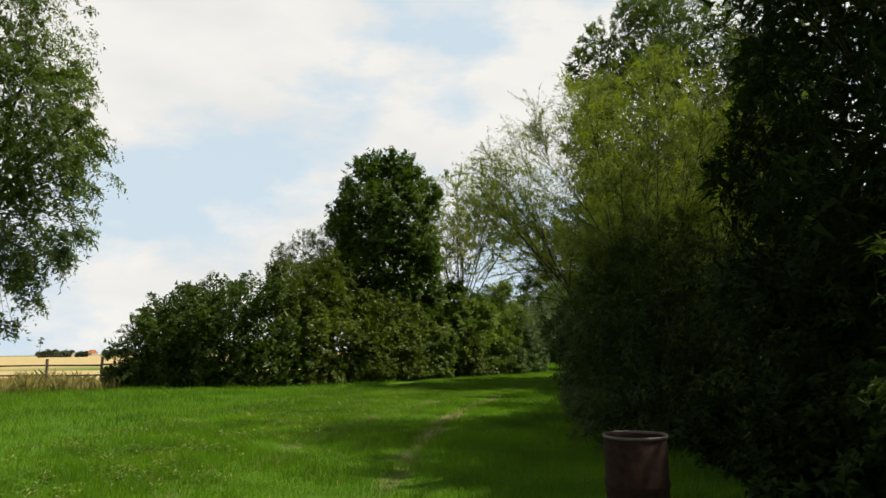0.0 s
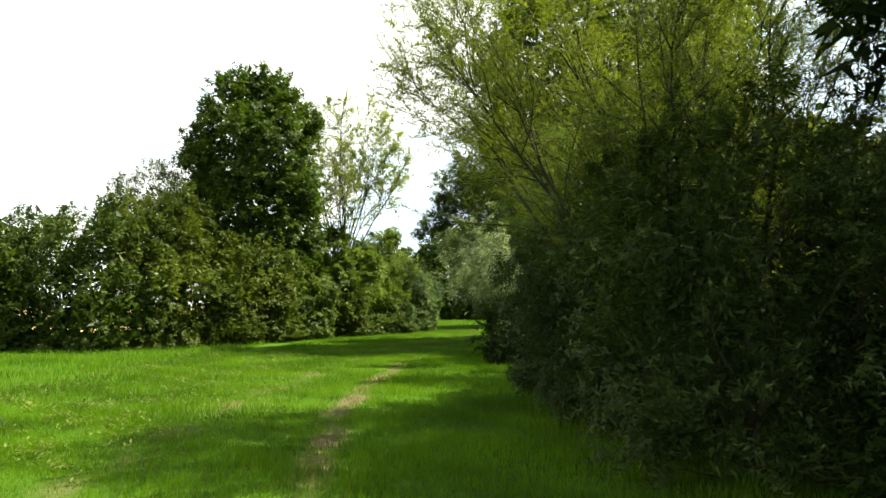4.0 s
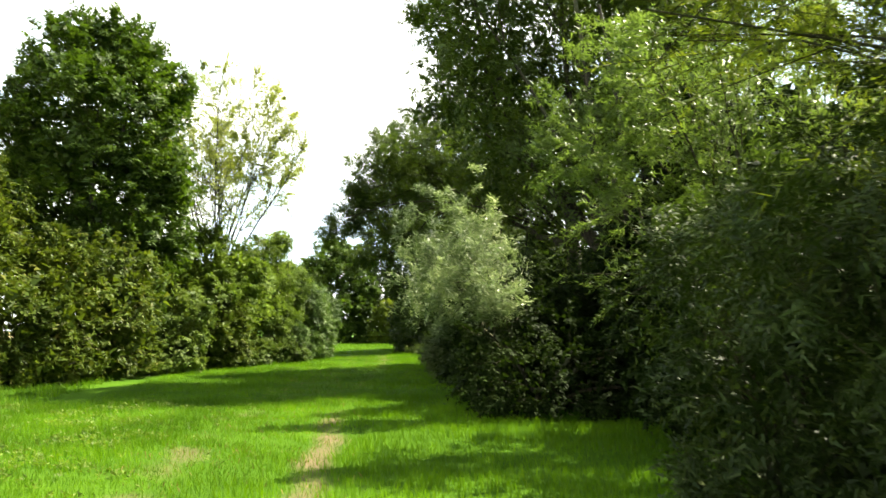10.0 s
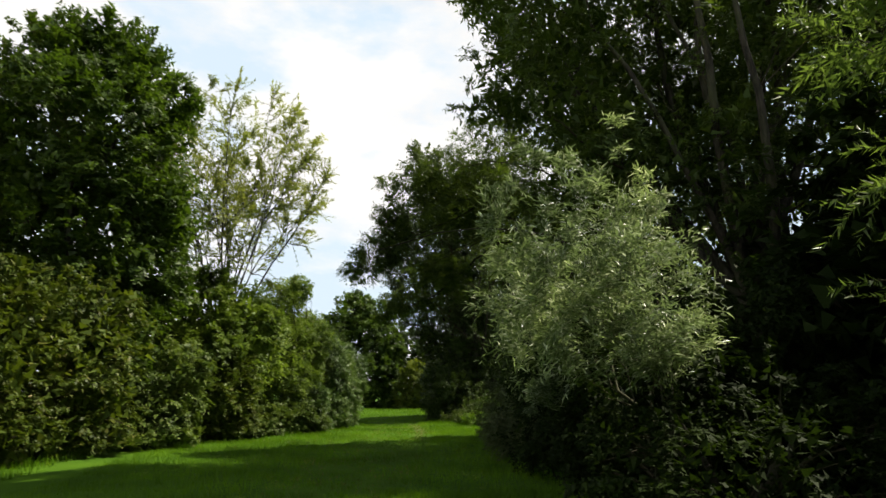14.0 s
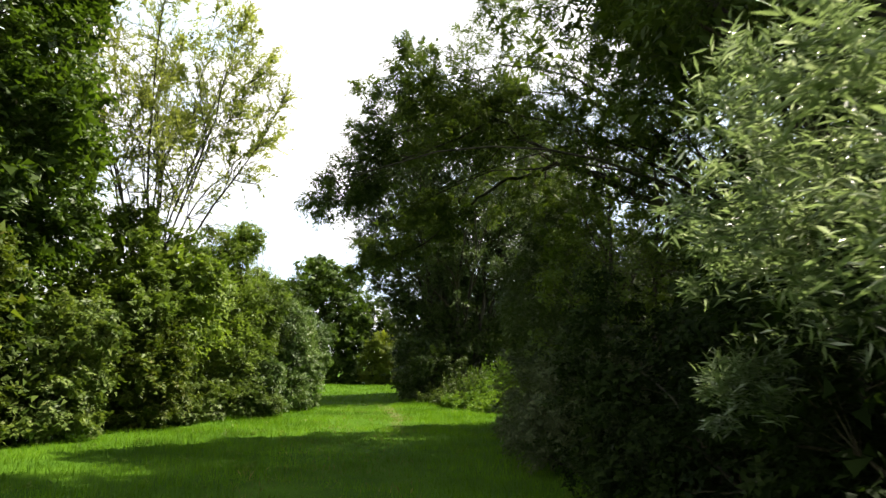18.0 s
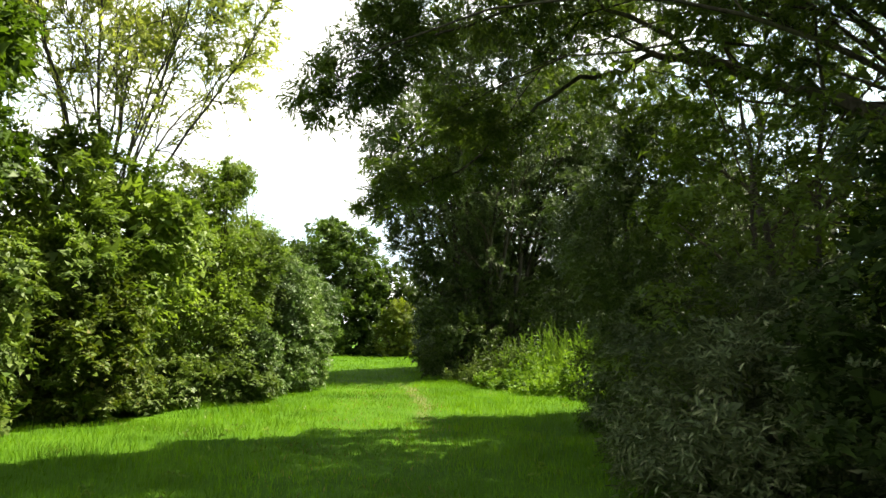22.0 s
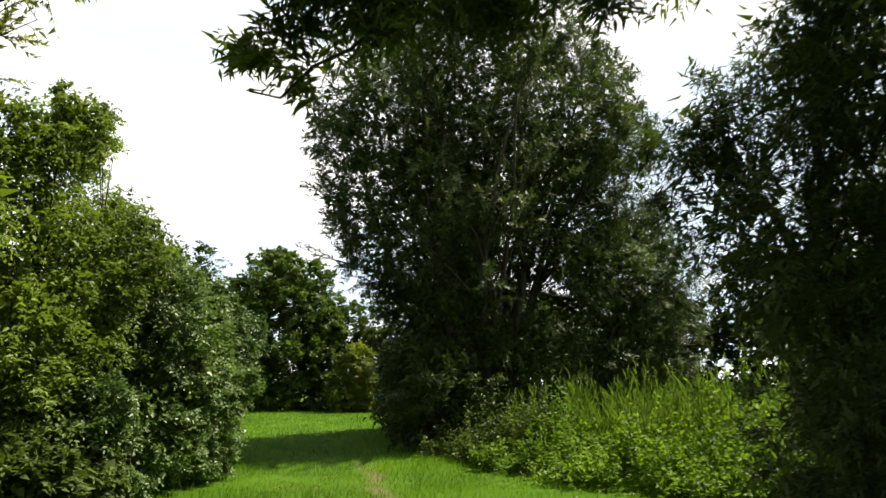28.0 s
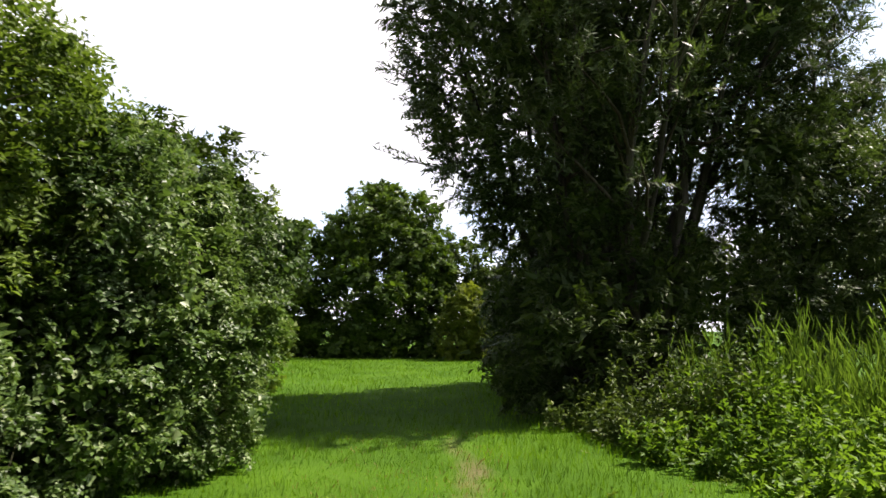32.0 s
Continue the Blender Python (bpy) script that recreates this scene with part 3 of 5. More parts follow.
def sward(name, n, x0, x1, y0, y1, tall, wide, material, label, seed, keep=None, lean=0.24, fine=True):
    """Grass blades over a stretch of ground, thinned by keep(x, y)."""
    rng = np.random.default_rng(seed)
    x, y = rng.uniform(x0, x1, n), rng.uniform(y0, y1, n)
    # tussocks: blades drawn together a little
    x += 0.08 * np.sin(9 * y + 3 * x)
    y += 0.08 * np.sin(8 * x - 2 * y)
    if keep is not None:
        ok = rng.random(n) < keep(x, y)
        x, y = x[ok], y[ok]
    n = len(x)
    at = np.stack([x, y, height(x, y) - 0.01], -1)
    h = tall * rng.uniform(0.45, 1.25, n) * np.clip(0.85 + 0.45 * waves(x, y, 1.3), 0.4, 1.4) * (1 - 0.45 * trodden(x, y))
    turn = rng.uniform(0, 2 * np.pi, n)
    side = np.stack([np.cos(turn), np.sin(turn), 0 * turn], -1) * (wide * rng.uniform(0.7, 1.3, n))[:, None] / 2
    over = np.stack([rng.normal(size=n) * lean, rng.normal(size=n) * lean, np.ones(n)], -1) * h[:, None]
    mid = at + over * (0.45, 0.45, 0.62)
    if not fine:
        v = np.stack([at - side, at + side, at + over], 1).reshape(-1, 3)
        return tagged(piece(name, v, np.arange(3 * n).reshape(-1, 3), material), label, "grass", kind="stuff")
    v = np.stack([at - side, at + side, mid + side * 0.8, at + over * (1.25, 1.25, 0.96)], 1).reshape(-1, 3)
    k = np.arange(n)[:, None] * 4
    f = np.concatenate([k + (0, 1, 2), k + (0, 2, 3)], 1).reshape(-1, 3)
    return tagged(piece(name, v, f, material), label, "grass", kind="stuff")


def meadow(x, y):
    return np.clip(1 - 1.05 * worn(x, y), 0.08, 1) * (field(x, y) < 0.5)


sward("grass", 190000, -8, 2.2, 5, 27, 0.14, 0.009, LEAF["grass"], "lush bright green meadow grass beside the footpath", 11, meadow, fine=False)
sward("grass", 100000, -7, 5, 27, 48, 0.14, 0.009, LEAF["grass"], "bright green grass in the lane between the bushes", 12, meadow, fine=False)
sward("grass", 60000, -24, -8, 8, 34, 0.19, 0.017, LEAF["grass"], "long bright green grass of the open meadow", 13, meadow, fine=False)
sward("grass", 26000, -6, 8, 48, 74, 0.16, 0.020, LEAF["grass"], "sunlit green grass at the far end of the lane", 14, meadow, fine=False)
sward("grass", 60000, -7, 1.2, 6, 15, 0.10, 0.008, LEAF["grass"], "short dense green grass at the start of the footpath", 19, meadow, fine=False)
sward("dry_grass", 46000, -6, 1.5, 6, 48, 0.10, 0.009, LEAF["straw"], "short yellowed grass along the trodden track", 15, lambda x, y: trodden(x, y) * 0.5 + worn(x, y) * 0.7)
sward("dry_grass", 9000, -34, -19.5, 23, 32, 0.7, 0.014, LEAF["straw"], "tall dry straw-coloured grass along the field fence", 16, lambda x, y: (y > 26.5 + 0.5 * (x + 20)) * (y < 30.5) * 0.8, 0.2)



def weeds(name, n, x0, x1, y0, y1, label, seed, keep):
    """Broad-leaved meadow plants: low leaves in rosettes."""
    rng = np.random.default_rng(seed)
    x, y = rng.uniform(x0, x1, n), rng.uniform(y0, y1, n)
    ok = rng.random(n) < keep(x, y)
    c = np.stack([x[ok], y[ok], height(x[ok], y[ok])], -1)
    k = 7
    a = rng.uniform(0, 2 * np.pi, (len(c), k))
    way = np.stack([np.cos(a), np.sin(a), rng.uniform(0.25, 1.1, a.shape)], -1).reshape(-1, 3)
    at = np.repeat(c, k, 0) + np.c_[rng.normal(size=(len(way), 2)) * 0.03, rng.uniform(0.0, 0.07, len(way))]
    v, f = blades(rng, at, way, 0.055, 0.026)
    return tagged(piece(name, v, f, LEAF["elder"]), label, "plants", kind="stuff")


weeds("meadow_weeds", 9000, -9, -3.2, 6, 27, "broad-leaved weeds scattered in the meadow grass", 17, lambda x, y: np.clip(waves(x, y, 1.9) * 1.2 + 0.15, 0.05, 0.7) * np.clip((-3.4 - x) / 2, 0.1, 1))
weeds("meadow_weeds", 2600, -6, 4.5, 27, 47, "broad-leaved weeds along the edges of the lane", 18, lambda x, y: np.clip(waves(x + 4, y, 1.7) * 1.6 - 0.2, 0, 1) * (np.abs(x - track_x(TRACK, y)) > 1.2))

# ---- the rusty litter bin ----
rng = np.random.default_rng(5)
RUST = grain_material("rusty_steel", (0.010, 0.006, 0.0045), (0.028, 0.015, 0.010), 22, 0.95, 0.08, 0.003)
RIM = grain_material("worn_rim_steel", (0.025, 0.015, 0.011), (0.07, 0.048, 0.036), 40, 0.55, 0.5, 0.002)
drum = tagged(new("litter_bin"), "rusty brown open steel litter bin standing in the grass", "bin")
drum.location = (0.44, 5.16, -0.04)
drum.scale = (0.765, 0.765, 1.06)


def lathe(profile, sides=40, dent=0.0):
    pr = np.array(profile, float)
    a = np.linspace(0, 2 * np.pi, sides, endpoint=False)
    r = pr[:, :1] * (1 + dent * np.sin(3 * a + 1)[None] + dent * 0.6 * np.sin(5 * a)[None])
    v = np.stack([r * np.cos(a), r * np.sin(a), np.repeat(pr[:, 1:], sides, 1)], -1).reshape(-1, 3)
    i, j = np.arange(len(pr) - 1)[:, None] * sides, np.arange(sides)[None]
    k = (j + 1) % sides
    return v, np.stack([i + j, i + k, i + sides + k, i + sides + j], -1).reshape(-1, 4)


v, f = lathe([(0.283, -0.02), (0.286, 0.02), (0.281, 0.05), (0.281, 0.27), (0.292, 0.285), (0.292, 0.305), (0.281, 0.32), (0.281, 0.58), (0.292, 0.595), (0.292, 0.615), (0.281, 0.63), (0.281, 0.90), (0.276, 0.90), (0.276, 0.04), (0.001, 0.035)], 44, 0.008)
piece("shell", v, f, RUST, drum, smooth=True)
v, f = lathe([(0.279, 0.895), (0.290, 0.897), (0.292, 0.908), (0.288, 0.918), (0.279, 0.917), (0.274, 0.907), (0.279, 0.895)], 44, 0.008)
piece("rim", v, f, RIM, drum, "worn lighter rim", smooth=True)

# ---- left of the path: hedge, oak, ash and bushes ----
H = dict(category="bush", core=0.65, group="bushes along the left of the meadow")
plant("hawthorn_bush", (-19.5, 30.5, 0), [(-19.3, 30, 1.6, 1.6, 2.2, 1.7), (-18.2, 30.5, 2.6, 2.0, 2.5, 2.2), (-19.6, 31, 2.9, 1.0, 1.4, 1.0), (-18.4, 30, 0.7, 2.2, 1.5, 0.9), (-19.6, 29.6, 0.6, 1.3, 1.2, 0.8)], (0.11, 0.06), LEAF["hawthorn"], 2875, 10, "dark green hawthorn bush ending the hedge by the fence", seed=21, far=True, spray=0.55, deep=0.6, **H)
plant("hawthorn_bush", (-15.8, 30.8, 0), [(-16.4, 30.2, 2.0, 2.3, 2.4, 2.0), (-14.6, 30.6, 3.0, 2.2, 2.4, 2.4), (-17, 31.5, 3.8, 1.8, 1.8, 1.6), (-12.9, 30, 1.5, 1.7, 1.8, 1.6), (-14.6, 29.8, 0.7, 2.4, 1.5, 0.9), (-16.8, 29.8, 0.7, 1.8, 1.5, 0.9)], (0.11, 0.06), LEAF["hawthorn"], 3625, 10, "broad dark green hawthorn bush in the hedge", seed=22, far=True, spray=0.55, deep=0.6, **H)
plant("hawthorn_bush", (-12.4, 32.8, 0), [(-12.4, 32.6, 3.4, 2.0, 2.0, 2.6), (-11.2, 32, 2.0, 1.8, 2.0, 2.0), (-13.8, 33.4, 4.4, 1.6, 1.8, 2.0), (-12, 33.6, 5.2, 1.4, 1.4, 1.5), (-11.8, 31.2, 0.7, 2.2, 1.4, 0.9)], (0.11, 0.055), LEAF["olive"], 3250, 10, "tall olive-green hawthorn bush with reddish tips", seed=23, far=True, spray=0.6, deep=0.6, **H)
plant("hawthorn_bush", (-9.3, 33.8, 0), [(-9.6, 33.4, 1.5, 1.9, 2.0, 1.7), (-8.6, 34.4, 2.6, 1.8, 1.8, 1.8), (-10.3, 34.6, 3.1, 1.5, 1.6, 1.6), (-9.8, 32.6, 0.6, 1.8, 1.2, 0.8), (-8.4, 34.4, 0.7, 1.6, 1.4, 0.9)], (0.108, 0.056), LEAF["olive"], 3000, 10, "rounded olive-green hawthorn bush below the oak", seed=24, far=True, spray=0.5, deep=0.6, **H)
plant("bramble_bush", (-7.4, 36.3, 0), [(-7.6, 36.2, 1.0, 1.3, 1.3, 1.2), (-6.9, 36.9, 1.7, 1.2, 1.3, 1.3), (-8.3, 36.6, 2.0, 1.0, 1.2, 1.2)], (0.10, 0.065), LEAF["bramble"], 2500, 10, "grey-green bramble bush at the meadow edge", seed=25, far=True, spray=0.45, deep=0.6, thick=0.04, **H)
plant("willow_tree", (-14.3, 38.5, 0), [(-14.8, 38.5, 5.6, 2.2, 2.2, 3.0), (-13.3, 37.6, 5.0, 1.6, 1.8, 2.4), (-12.9, 38.5, 7.2, 1.5, 1.5, 1.9)], (0.13, 0.04), LEAF["grey"], 3000, 10, "grey-green willow behind the hedge", "tree", seed=26, far=True, trunk=2.0, thick=0.16, spray=0.7, deep=0.65)
plant("oak_tree", (-9.6, 38, 0), [(-10, 38, 5.4, 3.5, 3.2, 2.6), (-9.9, 37.8, 8.6, 3.1, 3.0, 2.6), (-10.7, 38, 11.2, 1.8, 1.8, 1.8), (-8.2, 38, 10.2, 1.4, 1.5, 1.8), (-7.8, 37.4, 6.8, 1.4, 1.8, 2.0), (-12.2, 37.6, 8.6, 1.3, 1.5, 1.9), (-9.4, 36.4, 3.2, 2.2, 1.6, 1.9), (-9.3, 38, 12.0, 1.2, 1.2, 1.1), (-11.6, 37.8, 6.2, 1.8, 1.8, 2.0), (-8.4, 37.0, 4.6, 2.0, 1.6, 1.8), (-11.0, 37.0, 4.2, 1.9, 1.6, 1.8)], (0.135, 0.08), LEAF["oak"], 10500, 10, "dense dark green oak with a tall rounded crown", "tree", seed=27, far=True, trunk=2.6, thick=0.28, spray=0.6, deep=0.55, lift=0.3, droop=0.15, core=0.4)
fan_tree("ash_tree", (-6.3, 42.0, 0), (-5.9, 42.0, 8.3), (3.3, 2.9, 4.9), (0.12, 0.046), LEAF["ash"], "slender young ash with an open, light yellow-green crown", "tree", seed=28, stems=17, low=0.0, boughs=11, wands=9, leaves=15, wand=0.75, thick=0.05, spread=0.25, fork=3.6, lift=0.25, droop=0.08, bark=BARK_ASH, twig=BARK_ASH, inner=0.3, girth=0.010, open_out=0.6, spray_out=0.75, leafy=([(-6.0, 42, 11.6, 2.1, 1.8, 1.4), (-4.2, 42, 10.0, 1.4, 1.4, 1.6), (-7.8, 42, 10.2, 1.4, 1.4, 1.6), (-3.6, 42, 8.0, 1.0, 1.2, 1.2), (-5.4, 41.6, 9.4, 1.6, 1.4, 1.6), (-8.4, 42, 8.4, 1.0, 1.2, 1.2)], 1300, 10, 0.5))
plant("elder_bush", (-6.4, 40.4, 0), [(-6.8, 40.6, 3.5, 1.9, 1.5, 2.2), (-5.4, 40.8, 3.2, 1.5, 1.5, 1.9), (-6.2, 39.6, 1.8, 1.6, 1.4, 1.7)], (0.12, 0.055), LEAF["elder"], 3125, 10, "fresh green elder bush under the ash", seed=29, far=True, spray=0.55, deep=0.6, **H)
plant("hazel_bush", (-5.7, 39.2, 0), [(-5.8, 39.0, 1.0, 1.2, 0.9, 1.1), (-5.5, 39.2, 2.0, 0.85, 0.75, 0.85)], (0.075, 0.048), LEAF["olive"], 2100, 10, "small yellow-green hazel bush", seed=30, far=True, spray=0.36, deep=0.6, thick=0.03, **H)
plant("elder_bush", (-3.9, 43.3, 0), [(-4.5, 43.1, 3.0, 1.5, 1.4, 1.9), (-3.4, 43.8, 3.0, 1.2, 1.2, 1.5), (-4.0, 42.6, 1.5, 1.3, 1.0, 1.5), (-4.2, 43.2, 4.7, 0.8, 0.8, 1.0), (-3.6, 43.3, 5.2, 0.45, 0.45, 0.6), (-3.5, 44.6, 3.8, 0.7, 0.7, 0.8), (-3.9, 44.7, 5.4, 0.55, 0.55, 0.7)], (0.078, 0.038), LEAF["elder"], 4600, 10, "tall fresh green elder bush at the lane", seed=31, spray=0.45, deep=0.6, **H)
plant("privet_bush", (-2.1, 45.4, 0), [(-2.2, 45.3, 1.2, 1.05, 1.3, 1.3), (-2.1, 45.9, 2.1, 1.1, 1.5, 1.2), (-2.6, 45.1, 2.8, 1.0, 1.1, 1.1)], (0.06, 0.038), LEAF["privet"], 4200, 13, "dense green bush with small leaves at the lane corner", seed=32, spray=0.35, deep=0.6, **H)
plant("privet_bush", (-2.9, 44.2, 0), [(-2.8, 43.8, 1.0, 1.0, 0.9, 1.1), (-2.6, 44.3, 2.3, 1.1, 1.0, 1.3), (-3.4, 42.9, 0.9, 0.9, 0.9, 1.0)], (0.062, 0.039), LEAF["privet"], 3800, 12, "green small-leaved bush filling the hedge", seed=36, spray=0.36, deep=0.6, **H)
plant("hawthorn_bush", (-3.0, 48.2, 0), [(-3.0, 48, 1.8, 1.6, 1.7, 1.9), (-2.9, 47.6, 3.4, 1.2, 1.4, 1.2), (-3.6, 49, 3.2, 1.4, 1.4, 1.5)], (0.10, 0.05), LEAF["hawthorn"], 2500, 10, "hawthorn bush behind the lane corner", seed=33, far=True, spray=0.5, deep=0.6, **H)
plant("hawthorn_bush", (-3.2, 54.6, 0), [(-3.4, 54.4, 1.4, 1.3, 1.3, 1.5), (-3.2, 54.6, 3.0, 1.1, 1.1, 1.3), (-2.9, 54.7, 4.4, 0.5, 0.5, 0.7), (-2.4, 54.4, 3.8, 0.4, 0.4, 0.5)], (0.10, 0.055), LEAF["elder"], 1900, 10, "slender young bush with loose top shoots behind the hedge corner", seed=76, far=True, spray=0.45, deep=0.7, **H)
plant("bramble_bush", (-4.4, 41.3, 0), [(-4.6, 41.0, 0.5, 0.8, 0.9, 0.6), (-3.8, 41.8, 0.5, 0.8, 0.8, 0.6), (-3.2, 42.3, 0.4, 0.7, 0.8, 0.5), (-5.0, 40.2, 0.35, 0.6, 0.7, 0.45)], (0.085, 0.055), LEAF["bramble"], 2600, 9, "low pale green bramble at the foot of the bushes", seed=34, far=True, spray=0.35, deep=0.7, thick=0.02, **H)
plant("birch_tree", (-13.2, 13.2, 0), [(-12.5, 12.6, 8.6, 2.2, 2.4, 2.6), (-11.0, 12.2, 6.4, 1.4, 1.8, 1.7), (-9.7, 12.0, 5.5, 0.9, 1.2, 1.1), (-10.8, 12.2, 4.2, 1.3, 1.5, 1.2), (-10.7, 12.0, 2.9, 0.6, 0.8, 0.9), (-11.9, 12.8, 5, 1.8, 1.8, 2.0)], (0.10, 0.035), LEAF["crack"], 5600, 12, "grey-green weeping tree with drooping sprays at the meadow", "tree", seed=35, far=True, trunk=3.4, thick=0.2, spray=0.5, deep=0.7, lift=-0.1, droop=0.75)

# ---- right of the path ----
R = dict(category="bush",  group="bushes along the right of the path")
# last lobe hangs out of view, added to keep sun off the litter bin
plant("willow_tree", (4.6, 9.8, 0), [(4.4, 9.2, 2.0, 2.0, 2.2, 2.0), (4.8, 9.6, 4.6, 2.2, 2.4, 2.0), (4.3, 10.2, 6.9, 2.1, 2.1, 2.2), (4.8, 12.2, 6.4, 2.0, 1.9, 2.2), (6.0, 9.0, 6.4, 2.3, 2.2, 2.6), (3.9, 9.4, 3.4, 1.9, 1.9, 1.7), (3.5, 10.8, 4.4, 1.2, 1.5, 1.9), (5.6, 7.6, 2.2, 1.6, 1.8, 2.2), (5.8, 7.2, 7.4, 2.3, 2.2, 2.0)], (0.11, 0.028), LEAF["dark"], 8200, 12, "green willow thicket overhanging the path, leaves darkened for shade", "tree", seed=41, far=True, core=0.4, thick=0.14, stems=6, spray=0.5, deep=0.55, gather=0.65)
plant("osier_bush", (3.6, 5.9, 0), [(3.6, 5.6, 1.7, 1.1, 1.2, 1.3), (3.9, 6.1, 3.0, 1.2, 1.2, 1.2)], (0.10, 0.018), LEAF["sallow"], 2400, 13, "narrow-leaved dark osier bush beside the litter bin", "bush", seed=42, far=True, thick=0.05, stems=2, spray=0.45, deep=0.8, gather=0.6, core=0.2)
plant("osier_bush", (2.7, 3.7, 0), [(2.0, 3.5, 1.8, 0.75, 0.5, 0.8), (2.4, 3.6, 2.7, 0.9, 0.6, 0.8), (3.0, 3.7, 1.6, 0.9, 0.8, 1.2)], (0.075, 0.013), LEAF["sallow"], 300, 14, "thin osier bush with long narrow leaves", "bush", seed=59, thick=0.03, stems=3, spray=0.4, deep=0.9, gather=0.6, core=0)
# near-black leaves put the shade beside the bin into this low growth
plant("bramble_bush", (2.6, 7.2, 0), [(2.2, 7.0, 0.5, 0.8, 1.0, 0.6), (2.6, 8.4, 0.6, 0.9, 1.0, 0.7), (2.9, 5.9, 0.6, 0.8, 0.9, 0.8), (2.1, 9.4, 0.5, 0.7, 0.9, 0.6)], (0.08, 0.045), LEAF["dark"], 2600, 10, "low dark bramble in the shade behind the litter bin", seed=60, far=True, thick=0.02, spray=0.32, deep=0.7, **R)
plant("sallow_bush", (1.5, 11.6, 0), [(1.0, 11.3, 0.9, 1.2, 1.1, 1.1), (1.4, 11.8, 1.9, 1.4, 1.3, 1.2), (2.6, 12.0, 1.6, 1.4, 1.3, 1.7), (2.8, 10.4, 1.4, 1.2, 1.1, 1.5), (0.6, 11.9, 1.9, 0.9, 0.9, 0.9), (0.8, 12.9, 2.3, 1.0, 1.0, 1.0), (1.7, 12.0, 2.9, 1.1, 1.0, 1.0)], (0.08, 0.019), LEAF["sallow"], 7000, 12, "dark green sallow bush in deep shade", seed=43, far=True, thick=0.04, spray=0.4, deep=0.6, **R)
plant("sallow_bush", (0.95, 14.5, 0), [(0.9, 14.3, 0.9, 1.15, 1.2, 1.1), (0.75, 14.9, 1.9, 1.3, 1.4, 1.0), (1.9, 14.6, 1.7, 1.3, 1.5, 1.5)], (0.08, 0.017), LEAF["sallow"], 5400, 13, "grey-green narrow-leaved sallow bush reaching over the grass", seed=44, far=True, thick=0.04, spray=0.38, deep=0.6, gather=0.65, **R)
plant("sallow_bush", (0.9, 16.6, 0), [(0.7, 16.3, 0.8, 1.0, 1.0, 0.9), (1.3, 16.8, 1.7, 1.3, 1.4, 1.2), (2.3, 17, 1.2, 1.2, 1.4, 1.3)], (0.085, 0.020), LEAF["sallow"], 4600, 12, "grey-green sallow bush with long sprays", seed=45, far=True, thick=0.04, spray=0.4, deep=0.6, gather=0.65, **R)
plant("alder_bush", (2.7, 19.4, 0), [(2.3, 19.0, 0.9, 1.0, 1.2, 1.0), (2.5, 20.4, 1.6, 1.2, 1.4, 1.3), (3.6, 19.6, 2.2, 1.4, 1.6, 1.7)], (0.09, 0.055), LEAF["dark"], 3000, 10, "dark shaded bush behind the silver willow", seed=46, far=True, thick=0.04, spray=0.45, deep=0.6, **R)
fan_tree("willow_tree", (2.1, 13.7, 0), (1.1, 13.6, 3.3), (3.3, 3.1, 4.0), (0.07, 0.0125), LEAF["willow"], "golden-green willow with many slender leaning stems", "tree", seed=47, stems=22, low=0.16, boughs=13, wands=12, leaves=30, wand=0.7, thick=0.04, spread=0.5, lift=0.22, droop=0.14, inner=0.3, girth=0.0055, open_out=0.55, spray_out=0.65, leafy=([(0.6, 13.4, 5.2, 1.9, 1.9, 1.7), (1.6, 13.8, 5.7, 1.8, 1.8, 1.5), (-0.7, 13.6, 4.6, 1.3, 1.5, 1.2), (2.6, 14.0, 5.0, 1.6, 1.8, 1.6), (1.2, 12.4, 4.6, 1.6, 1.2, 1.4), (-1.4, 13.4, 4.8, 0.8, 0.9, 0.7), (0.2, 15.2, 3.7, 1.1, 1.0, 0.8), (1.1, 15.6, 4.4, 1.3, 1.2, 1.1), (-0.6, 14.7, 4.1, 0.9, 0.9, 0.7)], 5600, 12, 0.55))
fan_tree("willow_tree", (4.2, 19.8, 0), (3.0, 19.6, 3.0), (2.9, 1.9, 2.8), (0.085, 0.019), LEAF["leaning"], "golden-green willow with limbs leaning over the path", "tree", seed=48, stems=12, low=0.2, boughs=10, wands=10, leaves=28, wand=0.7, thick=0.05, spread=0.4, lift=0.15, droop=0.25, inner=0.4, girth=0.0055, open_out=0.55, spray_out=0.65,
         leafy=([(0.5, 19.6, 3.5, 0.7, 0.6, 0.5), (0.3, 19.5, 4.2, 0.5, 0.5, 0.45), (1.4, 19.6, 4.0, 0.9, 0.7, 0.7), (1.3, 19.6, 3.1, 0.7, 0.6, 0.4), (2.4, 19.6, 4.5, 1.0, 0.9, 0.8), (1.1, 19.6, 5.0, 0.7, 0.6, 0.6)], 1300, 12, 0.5))
